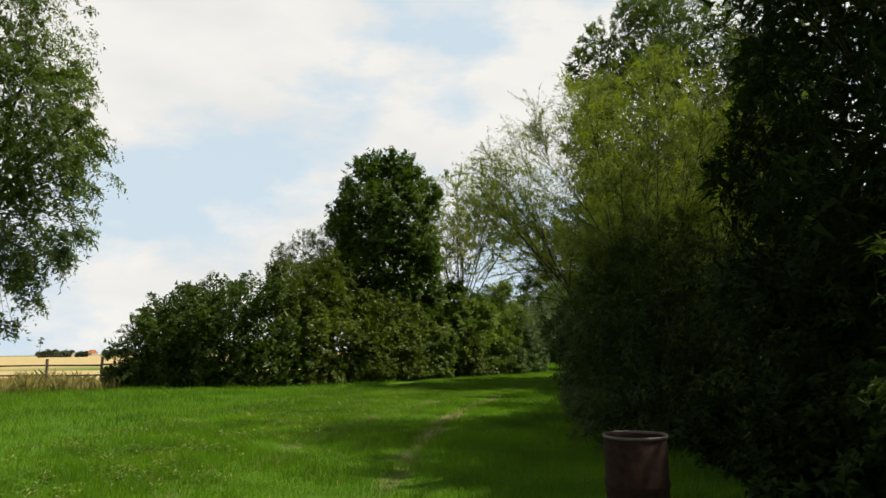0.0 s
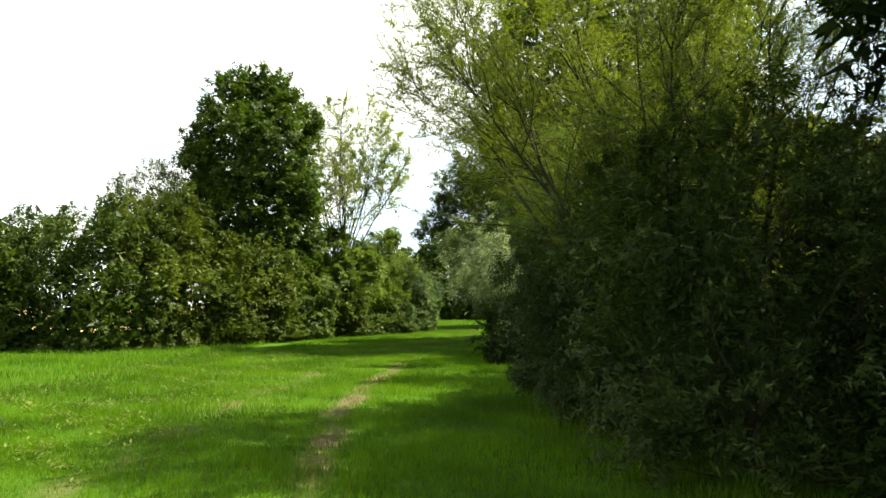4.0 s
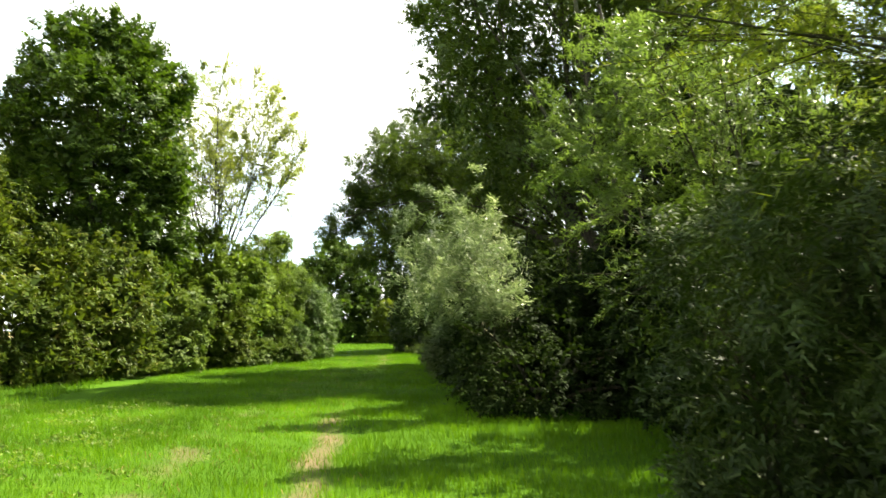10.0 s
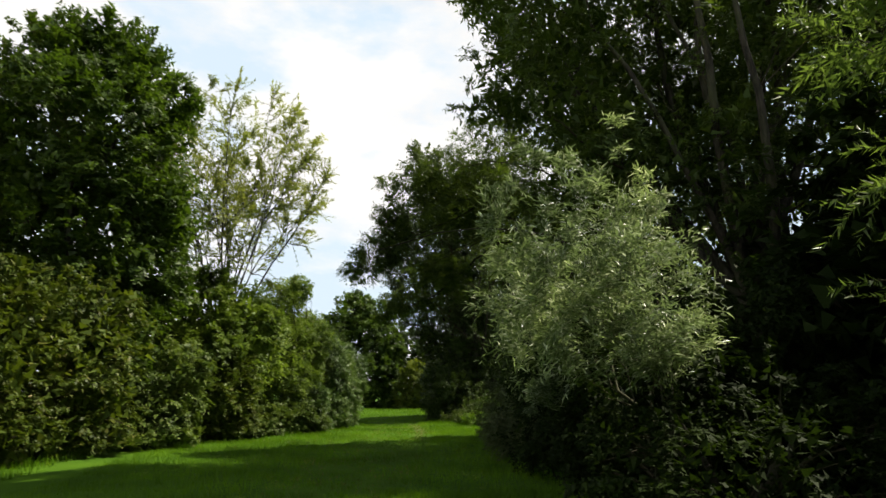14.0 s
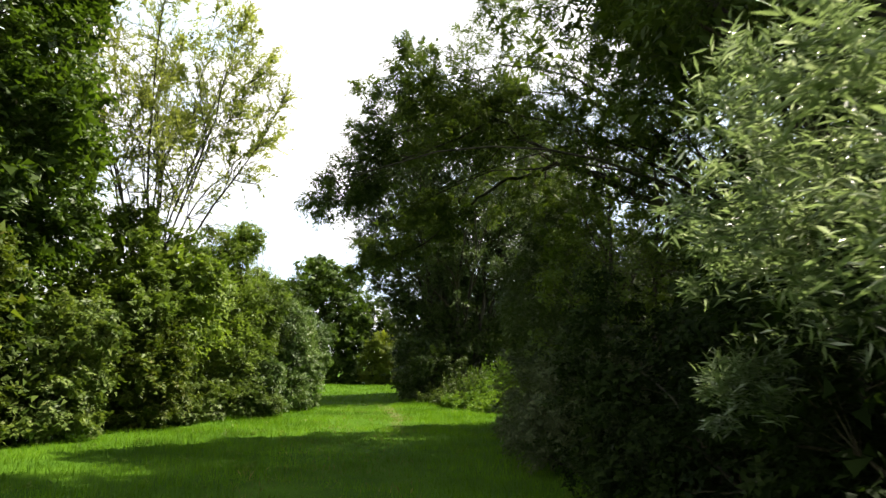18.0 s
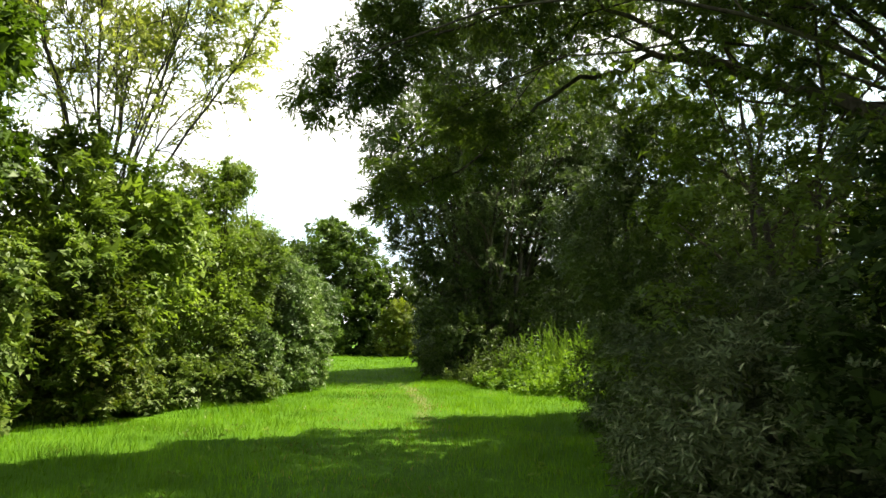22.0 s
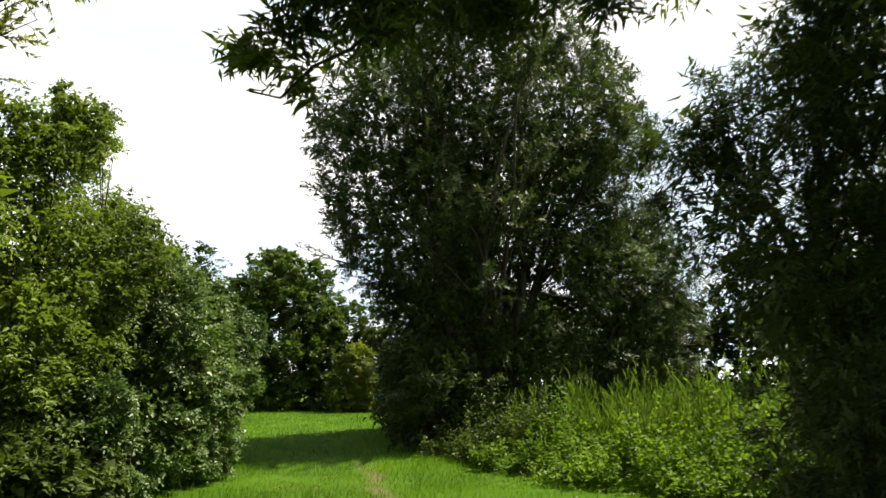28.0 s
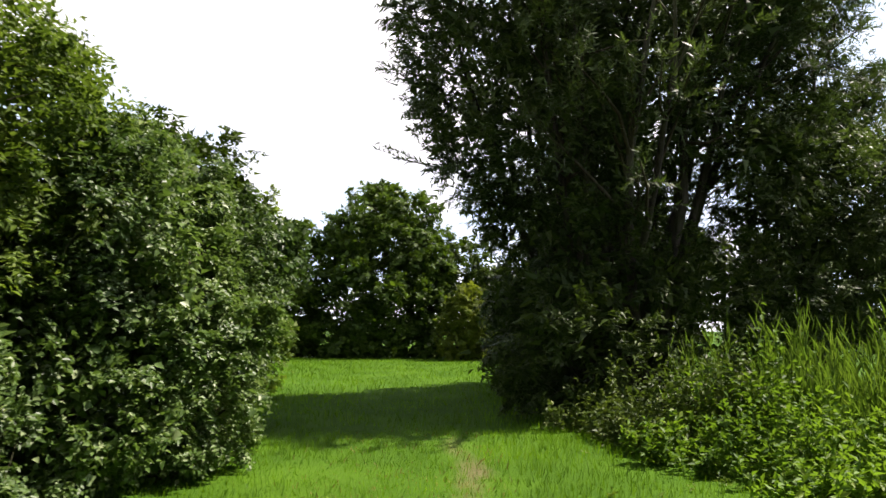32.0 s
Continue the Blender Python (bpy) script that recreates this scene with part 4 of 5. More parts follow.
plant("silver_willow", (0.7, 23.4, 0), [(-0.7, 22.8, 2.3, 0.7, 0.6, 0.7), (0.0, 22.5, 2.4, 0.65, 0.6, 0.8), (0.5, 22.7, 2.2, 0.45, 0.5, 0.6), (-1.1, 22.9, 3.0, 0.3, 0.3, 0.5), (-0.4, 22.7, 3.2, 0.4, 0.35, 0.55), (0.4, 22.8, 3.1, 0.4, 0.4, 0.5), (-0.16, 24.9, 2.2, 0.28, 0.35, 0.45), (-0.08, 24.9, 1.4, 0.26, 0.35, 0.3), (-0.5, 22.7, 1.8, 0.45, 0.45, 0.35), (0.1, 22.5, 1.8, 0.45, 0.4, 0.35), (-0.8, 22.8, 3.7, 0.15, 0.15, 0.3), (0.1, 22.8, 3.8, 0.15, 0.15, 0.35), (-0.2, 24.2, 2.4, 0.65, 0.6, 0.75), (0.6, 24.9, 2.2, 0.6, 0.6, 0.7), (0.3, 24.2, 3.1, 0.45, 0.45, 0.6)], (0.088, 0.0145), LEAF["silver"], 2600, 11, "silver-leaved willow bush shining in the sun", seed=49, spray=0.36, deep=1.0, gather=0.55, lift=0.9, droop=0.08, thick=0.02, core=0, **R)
# its darkened leaves also give the silver willow shaded gaps
plant("alder_bush", (1.0, 23.0, 0), [(0.5, 22.7, 0.7, 0.95, 1.0, 0.8), (1.6, 22.5, 0.7, 1.3, 1.1, 0.8), (0.9, 23.6, 1.2, 1.1, 1.0, 1.0), (0.4, 24.0, 1.7, 0.8, 0.5, 0.7), (2.2, 24.2, 1.9, 1.2, 0.7, 1.1), (2.6, 23.0, 0.8, 1.1, 1.1, 0.9), (0.6, 24.6, 1.4, 0.7, 0.9, 1.2)], (0.075, 0.038), LEAF["dark"], 3200, 11, "green bush under the silver willow, leaves darkened for shade", seed=58, far=True, spray=0.36, deep=0.6, **R)
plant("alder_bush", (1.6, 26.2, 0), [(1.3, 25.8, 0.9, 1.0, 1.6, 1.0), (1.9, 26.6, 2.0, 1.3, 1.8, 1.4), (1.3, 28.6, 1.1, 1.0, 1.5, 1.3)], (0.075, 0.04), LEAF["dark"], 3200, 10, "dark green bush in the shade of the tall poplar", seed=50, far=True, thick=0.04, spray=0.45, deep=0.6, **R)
plant("poplar_tree", (5.2, 28.4, 0), [(3.4, 30.6, 11.0, 3.0, 3.0, 2.9), (5.6, 31, 14.6, 3.4, 3.4, 3.4), (7.6, 31.2, 10.4, 3.0, 3.2, 3.2), (1.9, 30.4, 8.6, 1.9, 2.2, 1.7), (4.6, 31.4, 7.6, 2.4, 2.4, 1.5), (9, 31, 13, 2.6, 2.8, 2.8), (2.4, 31, 14.0, 2.0, 2.2, 2.4), (7.6, 29.6, 6.0, 2.4, 2.2, 2.0), (2.6, 29.4, 6.6, 1.8, 1.8, 1.7), (4.4, 28.6, 5.4, 2.0, 1.8, 1.6), (6.2, 28.4, 8.4, 2.2, 2.2, 2.2), (1.6, 30.2, 10.4, 1.6, 1.8, 1.8), (4.2, 29.0, 12.4, 2.2, 2.2, 2.2), (8.2, 28.0, 9.6, 2.4, 2.4, 2.6)], (0.13, 0.05), LEAF["crack"], 13500, 10, "tall dark grey-green poplar with several trunks", "tree", seed=51, far=True, trunk=3.0, thick=0.27, spray=0.65, deep=0.75, core=0.45, forks=[((4.7, 27.6, -0.1), (4.4, 27.2, 9.4), 0.13), ((5.8, 28.2, -0.1), (6.3, 28.4, 10), 0.15)])
plant("alder_tree", (3.8, 32.8, 0), [(2.3, 32.4, 1.1, 1.3, 1.5, 1.2), (3.2, 33.0, 3.0, 1.5, 1.8, 1.7), (4.4, 33.4, 5.2, 1.8, 2.0, 1.8), (3.9, 34.4, 4.0, 1.5, 1.5, 1.6), (5.2, 32.6, 2.4, 1.6, 1.8, 2.2)], (0.08, 0.042), LEAF["alder"], 3600, 11, "leafy dark green alder in the shade beside the path", "tree", seed=52, far=True, thick=0.10, stems=4, spray=0.5, deep=0.85, core=0.04)
plant("sallow_bush", (1.6, 31.2, 0), [(1.3, 31.0, 0.8, 0.8, 0.9, 0.8), (1.5, 31.8, 1.0, 0.9, 0.9, 0.9), (2.0, 30.4, 0.8, 0.8, 0.8, 0.8), (2.0, 31.4, 1.6, 0.8, 0.8, 0.7)], (0.085, 0.019), LEAF["osier"], 2400, 11, "low grey-leaved sallow bush at the edge of the grass", seed=77, thick=0.03, spray=0.34, deep=0.6, gather=0.6, core=0.2, **R)
plant("willow_tree", (5.4, 32.2, 0), [(-1.7, 34.8, 4.7, 0.75, 0.7, 0.55), (-0.9, 35.2, 5.6, 0.95, 0.9, 0.8), (-1.05, 36.6, 3.4, 0.4, 0.4, 0.36), (-0.2, 36.6, 3.9, 0.6, 0.5, 0.35), (0.8, 36.7, 4.2, 0.6, 0.5, 0.4), (-0.5, 36.5, 4.1, 0.7, 0.6, 0.6), (0.5, 36.3, 4.9, 1.0, 0.9, 0.7), (0.4, 35.0, 6.8, 1.5, 1.4, 1.2), (1.6, 35.4, 6.6, 1.3, 1.2, 1.0)], (0.11, 0.025), LEAF["crack"], 4200, 12, "old willow with a long heavy limb over the path", "tree", seed=53, limbs=0.11, upper=([(2.6, 34.6, 8.0, 2.0, 1.9, 1.8), (4.4, 34.4, 7.4, 1.8, 1.8, 1.5), (6.4, 33.2, 8.8, 2.2, 2.2, 2.0), (7.4, 34.0, 6.0, 1.8, 2.0, 1.8), (3.2, 33.4, 6.2, 1.5, 1.5, 1.2), (5.6, 33.8, 5.2, 1.5, 1.5, 1.2), (4.2, 32.6, 9.4, 1.9, 1.9, 1.8), (3.0, 35.2, 5.0, 1.1, 1.0, 0.9), (3.2, 37.0, 6.4, 1.3, 1.2, 1.1), (4.4, 36.6, 5.6, 1.2, 1.2, 1.0), (2.3, 37.2, 5.6, 1.0, 0.9, 0.8), (5.4, 35.4, 5.8, 1.2, 1.1, 1.0)], 9500), gather=0.6, trunk=4.2, thick=0.27, spray=0.5, deep=0.8, core=0.06, forks=[((5.4, 32.2, 4.0), (4.0, 34.3, 5.2), 0.15), ((4.0, 34.3, 5.2), (2.8, 36.1, 5.8), 0.10), ((2.8, 36.1, 5.8), (0.7, 36.5, 4.4), 0.045), ((0.7, 36.5, 4.4), (-1.2, 36.6, 3.2), 0.02), ((4.0, 34.3, 5.2), (1.6, 34.9, 6.6), 0.06), ((1.6, 34.9, 6.6), (-1.5, 34.9, 4.9), 0.03), ((5.5, 32.3, 4.1), (6.2, 33.0, 9.0), 0.17)])
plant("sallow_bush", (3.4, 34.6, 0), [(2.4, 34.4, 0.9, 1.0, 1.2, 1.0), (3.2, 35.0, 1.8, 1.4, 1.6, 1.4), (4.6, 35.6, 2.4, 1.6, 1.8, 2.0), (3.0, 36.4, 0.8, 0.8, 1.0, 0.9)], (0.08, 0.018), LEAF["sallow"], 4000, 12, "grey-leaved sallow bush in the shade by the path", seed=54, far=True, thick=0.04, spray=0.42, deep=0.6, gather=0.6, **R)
plant("willow_tree", (5.0, 37.6, 0), [(4.1, 37.4, 1.2, 1.3, 1.4, 1.3), (4.7, 37.7, 3.0, 1.6, 1.6, 1.7), (4.5, 37.8, 4.9, 1.2, 1.2, 1.2), (3.3, 38.6, 3.6, 0.8, 0.8, 1.2), (6.2, 38.2, 3.4, 1.6, 1.6, 2.2), (5.4, 36.8, 1.7, 1.6, 1.2, 1.5), (3.2, 37.3, 2.7, 0.8, 0.8, 0.9), (3.4, 37.0, 3.9, 0.8, 0.8, 0.8), (3.3, 36.8, 1.4, 0.7, 0.8, 0.8)], (0.10, 0.025), LEAF["grey"], 8000, 11, "narrow-leaved willow beside the nettles", "tree", seed=57, thick=0.10, stems=4, far=True, spray=0.5, deep=0.75, core=0.25, gather=0.55, droop=0.45)
fan_tree("willow_tree", (5.0, 51.8, 0), (5.4, 51.6, 7.3), (4.6, 4.0, 6.6), (0.14, 0.042), LEAF["grey"], "large many-stemmed grey willow at the lane", "tree", seed=55, stems=26, low=0.12, boughs=9, wands=8, leaves=22, wand=0.9, thick=0.13, spread=0.9, lift=0.3, droop=0.12, inner=0.34, girth=0.012, open_out=0.5, spray_out=0.65,
         leafy=([(2.9, 51, 6.0, 2.2, 2.6, 2.4), (5.2, 51.6, 8.8, 3.2, 3.0, 3.0), (1.6, 50.8, 6.8, 1.5, 1.6, 1.9), (7.2, 52, 6.8, 2.6, 2.8, 2.8), (7.6, 51.6, 9.6, 2.2, 2.4, 2.2), (8.0, 50.8, 5.0, 1.8, 1.6, 1.6), (6.0, 50.4, 7.2, 1.8, 1.6, 1.8), (4.4, 52, 11.2, 2.4, 2.6, 2.4), (1.7, 50.6, 8.8, 1.9, 2.0, 2.2), (5.4, 54.5, 5.6, 2.0, 2.0, 2.2), (2.2, 50.8, 5.0, 1.3, 1.5, 1.4), (4.6, 50.2, 5.6, 1.8, 1.4, 1.6), (3.4, 51, 12.2, 1.8, 1.8, 1.8), (6.6, 51, 12.6, 2.0, 2.0, 2.0)], 15500, 10, 0.6))
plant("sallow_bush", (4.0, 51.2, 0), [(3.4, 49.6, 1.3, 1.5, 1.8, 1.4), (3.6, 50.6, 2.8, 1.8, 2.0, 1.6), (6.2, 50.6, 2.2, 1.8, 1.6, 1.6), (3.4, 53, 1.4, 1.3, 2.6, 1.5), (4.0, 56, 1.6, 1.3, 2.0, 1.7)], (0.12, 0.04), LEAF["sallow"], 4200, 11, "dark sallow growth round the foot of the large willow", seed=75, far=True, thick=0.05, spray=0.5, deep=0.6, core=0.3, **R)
plant("willow_tree", (9.6, 52.6, 0), [(9.4, 52, 4.4, 1.9, 1.8, 1.9), (8.6, 51.6, 2.6, 1.9, 1.8, 1.8), (10.0, 52, 6.0, 1.5, 1.5, 1.5), (9.5, 51.8, 8.8, 1.5, 1.8, 1.8), (9.2, 51.8, 11.0, 1.3, 1.4, 1.4), (10.6, 52, 2.6, 1.6, 2, 2.0), (11.3, 52, 4.8, 1.6, 1.6, 2.0), (10.8, 52, 6.8, 1.1, 1.2, 1.2)], (0.11, 0.028), LEAF["grey"], 8400, 10, "pale green willow behind the reeds", "tree", seed=56, far=True, thick=0.10, stems=4, spray=0.6, deep=0.8, core=0.25)

# ---- the far end of the lane ----
G = dict(group="trees at the far end of the lane")
plant("oak_tree", (-0.2, 75.5, 0), [(-0.4, 74.4, 2.4, 3.2, 2.6, 2.6), (-3.4, 74.2, 1.2, 1.8, 1.4, 1.6), (-0.3, 75.4, 7.0, 2.6, 2.6, 2.6), (2.2, 75, 4.2, 2.0, 2.2, 3.0), (-2.2, 75, 5.4, 1.8, 2, 2.6), (1.5, 75, 6.4, 2.5, 2.4, 2.6), (2.2, 73.8, 1.2, 2.0, 1.4, 1.5), (-1.2, 73.4, 0.9, 2.4, 1.0, 1.1)], (0.22, 0.13), LEAF["oak"], 4600, 10, "round dark green tree at the far end of the lane", "tree", seed=61, far=True, trunk=1.6, thick=0.24, spray=0.8, deep=0.6, core=0.6, **G)
plant("hawthorn_tree", (-6.0, 76, 0), [(-5.6, 74.6, 2.4, 2.6, 2.6, 2.7), (-5.2, 76, 5.2, 2.2, 2.2, 2.0), (-8.6, 76, 3.6, 3, 3, 3.4)], (0.22, 0.13), LEAF["alder"], 3200, 9, "dark green tree beyond the meadow end", "tree", seed=62, far=True, trunk=1.4, thick=0.2, spray=0.8, deep=0.6, core=0.6, **G)
plant("sallow_bush", (4.0, 71.5, 0), [(3.6, 71.4, 1.2, 1.1, 1.1, 1.3), (4.4, 71.4, 2.2, 1.1, 1.2, 1.6), (5.2, 71.6, 1.2, 1.2, 1.2, 1.3)], (0.16, 0.08), LEAF["willow"], 1875, 10, "yellow-green bush at the far end of the lane", "bush", seed=63, far=True, spray=0.5, deep=0.6, **G)
plant("alder_tree", (8.2, 76, 0), [(7.4, 74.6, 2.5, 2.8, 2.6, 2.8), (9.6, 76, 5.4, 3.0, 2.8, 3.2), (5.0, 75.5, 3.8, 2.0, 2.0, 3.6), (12.6, 77, 4.4, 3, 3, 4)], (0.26, 0.16), LEAF["hawthorn"], 2750, 9, "green tree behind the willow at the lane end", "tree", seed=64, far=True, trunk=1.4, thick=0.2, spray=0.8, deep=0.6, core=0.6, **G)

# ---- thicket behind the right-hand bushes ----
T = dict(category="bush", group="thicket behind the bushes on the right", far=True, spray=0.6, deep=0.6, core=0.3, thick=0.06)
# (8.0, 5.0) is unseen, added to shade the grass round the bin
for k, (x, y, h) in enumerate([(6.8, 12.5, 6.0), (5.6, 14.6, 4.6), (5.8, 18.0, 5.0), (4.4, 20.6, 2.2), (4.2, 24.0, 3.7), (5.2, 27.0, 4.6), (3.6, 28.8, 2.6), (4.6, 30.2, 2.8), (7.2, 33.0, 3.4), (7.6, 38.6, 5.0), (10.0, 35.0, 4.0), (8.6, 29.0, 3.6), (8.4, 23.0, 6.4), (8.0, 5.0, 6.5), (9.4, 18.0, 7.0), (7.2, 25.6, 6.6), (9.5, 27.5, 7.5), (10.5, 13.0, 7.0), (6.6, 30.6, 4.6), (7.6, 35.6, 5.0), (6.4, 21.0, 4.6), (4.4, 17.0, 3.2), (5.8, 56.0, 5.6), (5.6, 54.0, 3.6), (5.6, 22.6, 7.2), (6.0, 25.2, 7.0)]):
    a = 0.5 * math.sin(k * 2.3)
    # thicket shade is painted in by the near-black leaf colour
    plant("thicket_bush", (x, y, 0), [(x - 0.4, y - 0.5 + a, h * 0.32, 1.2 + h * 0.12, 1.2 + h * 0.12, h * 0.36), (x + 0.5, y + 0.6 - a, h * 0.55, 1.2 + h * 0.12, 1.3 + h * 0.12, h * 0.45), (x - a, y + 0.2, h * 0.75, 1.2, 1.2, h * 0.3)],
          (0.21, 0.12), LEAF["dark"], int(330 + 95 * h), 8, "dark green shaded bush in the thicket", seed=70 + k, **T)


# ---- nettles and reeds ----
EDGE = [(36.6, 2.6), (38.5, 3.9), (41, 4.7), (42.5, 4.1), (44.3, 3.5), (46.5, 3.0), (48, 2.8)]


def stand(name, spots, leaf, per, tall, material, label, category, group, seed, gather=0.8, droop=0.35, bend=0.14, stalk=0.004, rise=(0.0, 0.0)):
    """A stand of upright stems with leaves along them, as one thing: stalks and leaves."""
    rng = np.random.default_rng(seed)
    root = tagged(new(name), label, category, group)
    o = np.array((*np.mean(spots, 0), 0))
    root.location = o
    n = len(spots)
    p = np.c_[spots, np.zeros(n)]
    way = unit(np.c_[rng.normal(size=(n, 2)) * bend, np.ones(n)])
    ln = tall * rng.uniform(0.5, 1.15, n) * np.clip(0.85 + 0.4 * waves(p[:, 0], p[:, 1], 1.4) + 0.4 * waves(p[:, 0] + 3, p[:, 1], 3.7), 0.3, 1.4)
    inward = p[:, 0] - np.interp(p[:, 1], *np.array(EDGE).T)
    ln *= np.clip(1 - rise[0] + rise[0] * inward / max(rise[1], 0.1), 1 - rise[0], 1.12)
    s = np.tile(np.linspace(0.12, 1, per), (n, 1))
    at = p[:, None] + way[:, None] * (ln[:, None] * s)[..., None]
    around = rng.normal(size=(n, per, 3)) * (1, 1, 0.7)
    lw = unit(around) * gather + way[:, None] * (1 - gather) * 1.5 + np.array((0, 0, -droop * 0.3))
    v, f = blades(rng, at.reshape(-1, 3), lw.reshape(-1, 3), *leaf, face=np.array((0.25, -0.1, 0.9)))
    piece("leafage", v - o, f, material, root)["kind"] = "stuff"
    v, f = joined([tube(np.stack([a - (0, 0, 0.03), a + w * l * 0.5, a + w * l]), [stalk, stalk * 0.8, stalk * 0.4], 3) for a, w, l in zip(p, way, ln)])
    piece("stalk_growth", v - o, f, material, root)["kind"] = "stuff"
    return root


def within_lines(rng, n, y0, y1, left, right):
    """n places between two lines x(y), given as (y, x) pairs."""
    y = rng.uniform(y0, y1, n)
    l, r = np.interp(y, *np.array(left).T), np.interp(y, *np.array(right).T)
    spots = np.c_[l + 0.35 * waves(l, y, 1.6) + (r - l) * rng.random(n) ** 1.2, y]
    clumps = spots[rng.integers(0, n // 16, n)] + rng.normal(size=(n, 2)) * 0.15
    return np.where((rng.random(n) < 0.75)[:, None], clumps, spots)


rng = np.random.default_rng(90)
stand("nettle_patch", within_lines(rng, 900, 41.2, 46.2, EDGE, [(y, x + 1.6) for y, x in EDGE]), (0.098, 0.046), 17, 1.15, LEAF["nettle"], "patch of sunlit yellow-green nettles at the grass edge", "plants", "wild plants at the lane", 91, rise=(0.6, 1.2))
stand("nettle_patch", within_lines(rng, 500, 39.4, 41.6, EDGE, [(y, x + 1.5) for y, x in EDGE]), (0.098, 0.046), 16, 1.15, LEAF["nettle"], "patch of bright green nettles beside the lane", "plants", "wild plants at the lane", 92, rise=(0.6, 1.2))
stand("nettle_patch", within_lines(rng, 420, 45.6, 48.2, EDGE, [(y, x + 1.3) for y, x in EDGE]), (0.098, 0.046), 16, 1.15, LEAF["bramble"], "grey-green weeds at the foot of the willow", "plants", "wild plants at the lane", 93, rise=(0.5, 1.0))
stand("reed_bed", within_lines(rng, 1500, 42.0, 48.6, [(y, x + 1.7) for y, x in EDGE], [(41, 10.5), (49, 10.5)]), (0.27, 0.017), 13, 1.45, LEAF["reed"], "tall green reed bed with long narrow blades", "reeds", "wild plants at the lane", 94, gather=0.32, bend=0.06, droop=0.4, rise=(0.35, 4.0))
stand("reed_bed", within_lines(rng, 900, 37.4, 42.4, [(y, x + 1.7) for y, x in EDGE], [(37, 9.5), (43, 10.5)]), (0.27, 0.017), 13, 1.35, LEAF["reed"], "tall green reeds behind the nettles", "reeds", "wild plants at the lane", 95, gather=0.32, bend=0.06, droop=0.4, rise=(0.35, 4.0))

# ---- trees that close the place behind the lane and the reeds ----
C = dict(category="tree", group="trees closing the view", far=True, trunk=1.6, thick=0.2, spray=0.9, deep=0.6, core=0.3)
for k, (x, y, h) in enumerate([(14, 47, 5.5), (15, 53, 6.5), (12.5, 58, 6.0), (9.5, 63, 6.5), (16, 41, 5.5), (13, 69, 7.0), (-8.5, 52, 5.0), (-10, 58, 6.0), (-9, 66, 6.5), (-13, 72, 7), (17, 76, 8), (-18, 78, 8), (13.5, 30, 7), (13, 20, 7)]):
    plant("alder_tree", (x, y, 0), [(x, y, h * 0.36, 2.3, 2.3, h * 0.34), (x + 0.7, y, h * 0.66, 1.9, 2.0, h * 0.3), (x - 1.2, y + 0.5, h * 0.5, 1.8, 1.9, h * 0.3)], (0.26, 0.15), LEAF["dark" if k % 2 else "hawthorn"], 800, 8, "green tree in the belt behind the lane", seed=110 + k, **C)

# ---- field fence ----
WOOD = grain_material("weathered_wood", (0.07, 0.055, 0.04), (0.20, 0.165, 0.12), 30, 0.9, 0.15, 0.003)


def box(w, d, h, bevel=0.006):
    """A bevelled box, standing on z = 0."""
    bm = bmesh.new()
    bmesh.ops.create_cube(bm, size=1, matrix=Matrix.Translation((0, 0, h / 2)) @ Matrix.Diagonal((w, d, h, 1)))
    if bevel:
        bmesh.ops.bevel(bm, geom=list(bm.edges), offset=bevel, segments=1, affect="EDGES")
    return bm


fence = tagged(new("field_fence"), "weathered wooden post-and-rail fence along the ripe field", "fence")
fence.location = (-22, 29, 0)
F0, F1 = Vector((-46, 24.87, 0)), Vector((-16.5, 30.37, 0))
away = (F1 - F0).normalized()
rng = np.random.default_rng(8)
for k in range(13):
    at = F0.lerp(F1, k / 12)
    ob = part("post", box(0.10, 0.10, 1.38 + 0.12 * rng.random()), WOOD, fence)
    ob.matrix_local = Matrix.Translation(at - fence.location + Vector((0, 0, -0.05))) @ Euler((radians(rng.normal() * 1.5), radians(rng.normal() * 1.5), math.atan2(away.y, away.x))).to_matrix().to_4x4()
    if k:
        for z in (1.0, 0.55):
            bm = box((F1 - F0).length / 12 * 1.01, 0.04, 0.075)
            ob = part("rail", bm, WOOD, fence)
            mid = F0.lerp(F1, (k - 0.5) / 12)
            ob.matrix_local = Matrix.Translation(mid - fence.location + Vector((0.03, -0.09, z + rng.normal() * 0.015))) @ Euler((0, radians(rng.normal() * 0.4), math.atan2(away.y, away.x))).to_matrix().to_4x4()

# ---- far houses and tree belts past the field ----
TILE = grain_material("orange_roof_tile", (0.42, 0.13, 0.05), (0.55, 0.20, 0.09), 4)
BRICK = grain_material("pale_brick", (0.34, 0.28, 0.21), (0.46, 0.39, 0.30), 3)
SHEET = grain_material("grey_sheet_roof", (0.22, 0.22, 0.22), (0.34, 0.34, 0.33), 2)
DARK = grain_material("dark_glass", (0.02, 0.025, 0.03), (0.05, 0.055, 0.06), 2, 0.2, 0.5)


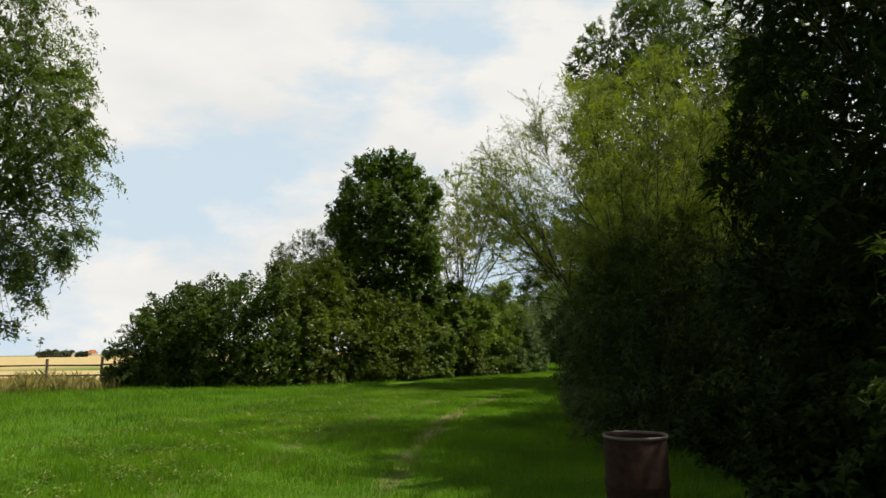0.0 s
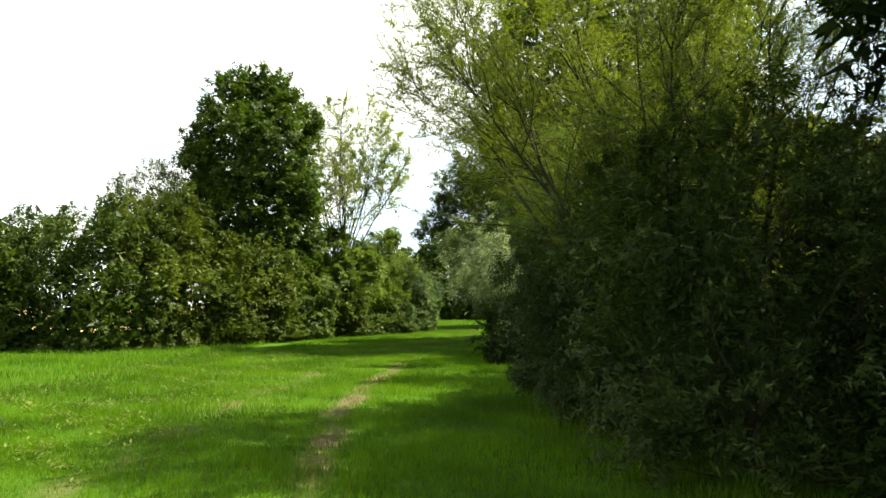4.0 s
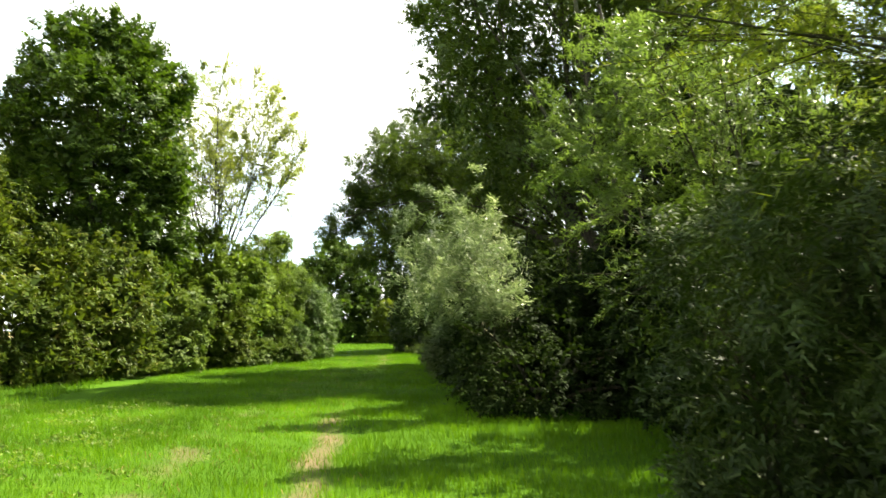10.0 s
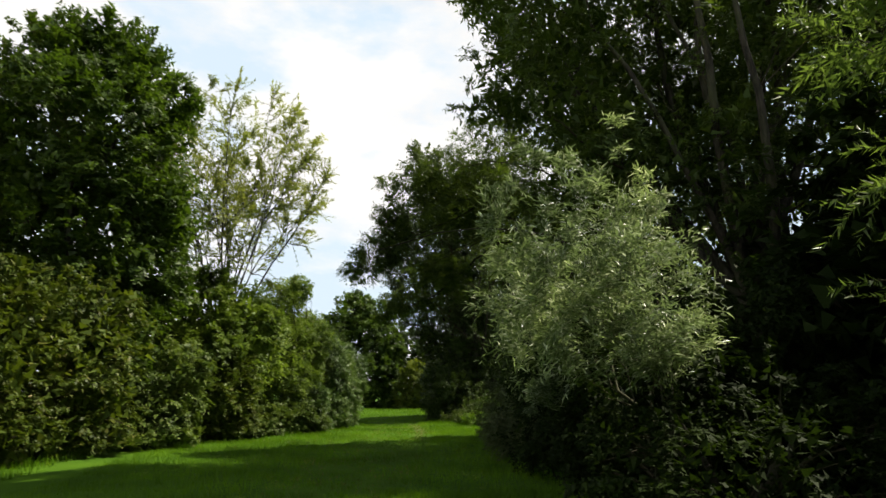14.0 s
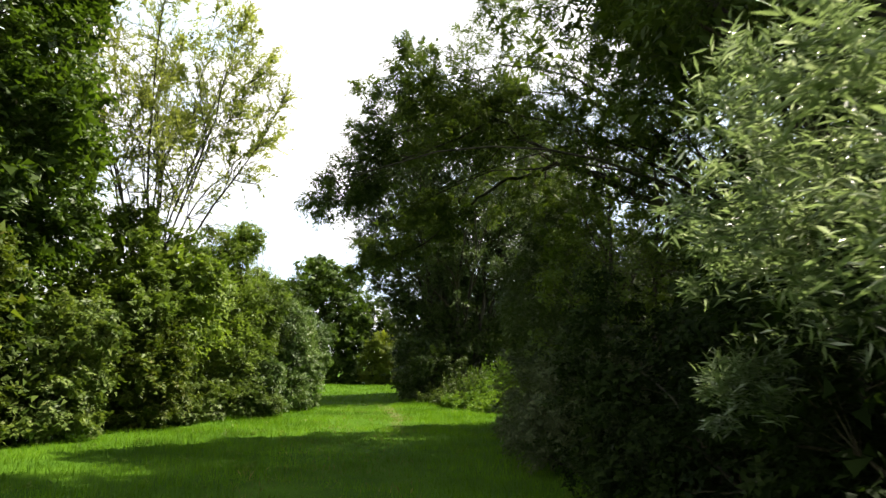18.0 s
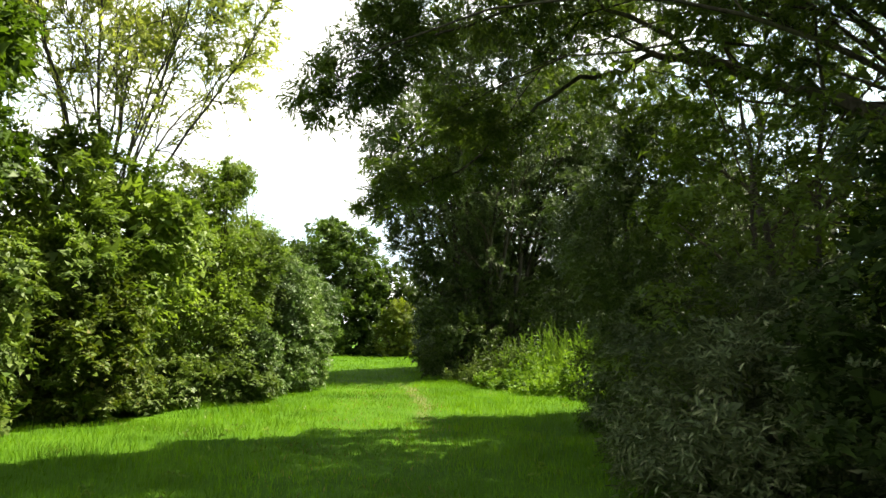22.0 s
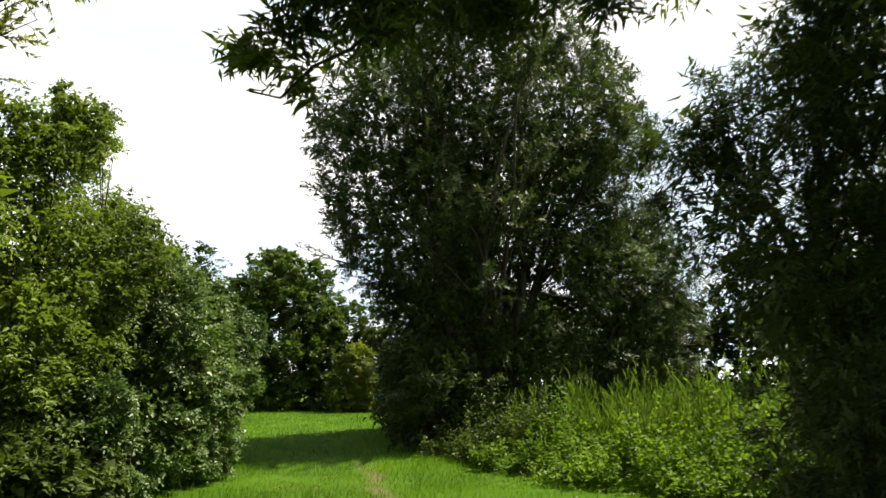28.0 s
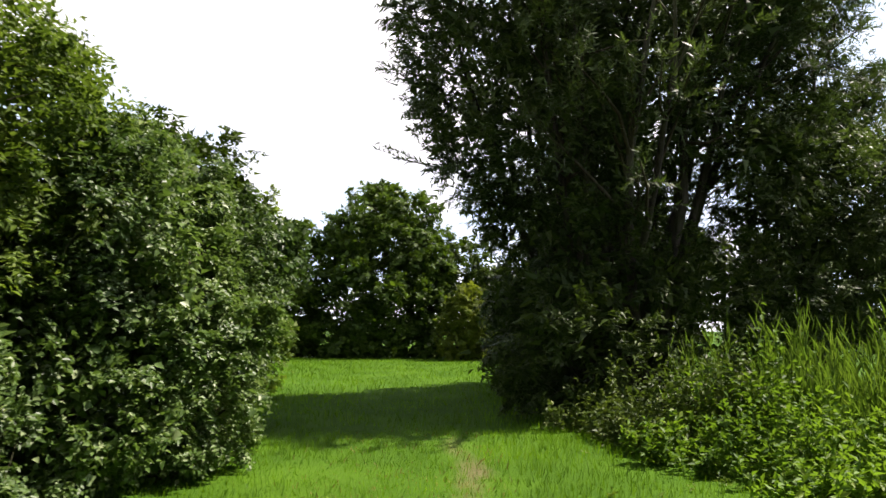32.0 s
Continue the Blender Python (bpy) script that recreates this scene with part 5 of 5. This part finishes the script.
def house(name, x, y, w, d, h, roof_h, roof_mat, turn, label):
    root = tagged(new(name), label, "building", "farm buildings past the field")
    root.location, root.rotation_euler = (x, y, 0), (0, 0, radians(turn))
    part("wall", box(w, d, h, 0), BRICK, root)
    bm = bmesh.new()
    o = 0.4
    ring = [bm.verts.new(c) for c in ((-w / 2 - o, -d / 2 - o, h), (w / 2 + o, -d / 2 - o, h), (w / 2 + o, d / 2 + o, h), (-w / 2 - o, d / 2 + o, h), (-w / 2 - o, 0, h + roof_h), (w / 2 + o, 0, h + roof_h))]
    for f in ((0, 1, 5, 4), (2, 3, 4, 5), (0, 4, 3), (1, 2, 5), (3, 2, 1, 0)):
        bm.faces.new([ring[i] for i in f])
    part("roof", bm, roof_mat, root)
    for k in range(int(w // 4)):
        ob = part("window", box(1.3, 0.12, 1.3, 0), DARK, root)
        ob.location = (-w / 2 + 2.4 + k * 4, -d / 2 - 0.03, 1.0)


house("farm_house", -668, 897, 14, 9, 3.2, 4.6, TILE, -25, "brick farm house with an orange tiled roof")
house("farm_barn", -728, 897, 30, 12, 4.2, 3.0, SHEET, -28, "long low barn with a grey sheet roof")
house("farm_shed", -700, 890, 11, 8, 3.2, 2.0, BRICK, -20, "pale low farm shed")
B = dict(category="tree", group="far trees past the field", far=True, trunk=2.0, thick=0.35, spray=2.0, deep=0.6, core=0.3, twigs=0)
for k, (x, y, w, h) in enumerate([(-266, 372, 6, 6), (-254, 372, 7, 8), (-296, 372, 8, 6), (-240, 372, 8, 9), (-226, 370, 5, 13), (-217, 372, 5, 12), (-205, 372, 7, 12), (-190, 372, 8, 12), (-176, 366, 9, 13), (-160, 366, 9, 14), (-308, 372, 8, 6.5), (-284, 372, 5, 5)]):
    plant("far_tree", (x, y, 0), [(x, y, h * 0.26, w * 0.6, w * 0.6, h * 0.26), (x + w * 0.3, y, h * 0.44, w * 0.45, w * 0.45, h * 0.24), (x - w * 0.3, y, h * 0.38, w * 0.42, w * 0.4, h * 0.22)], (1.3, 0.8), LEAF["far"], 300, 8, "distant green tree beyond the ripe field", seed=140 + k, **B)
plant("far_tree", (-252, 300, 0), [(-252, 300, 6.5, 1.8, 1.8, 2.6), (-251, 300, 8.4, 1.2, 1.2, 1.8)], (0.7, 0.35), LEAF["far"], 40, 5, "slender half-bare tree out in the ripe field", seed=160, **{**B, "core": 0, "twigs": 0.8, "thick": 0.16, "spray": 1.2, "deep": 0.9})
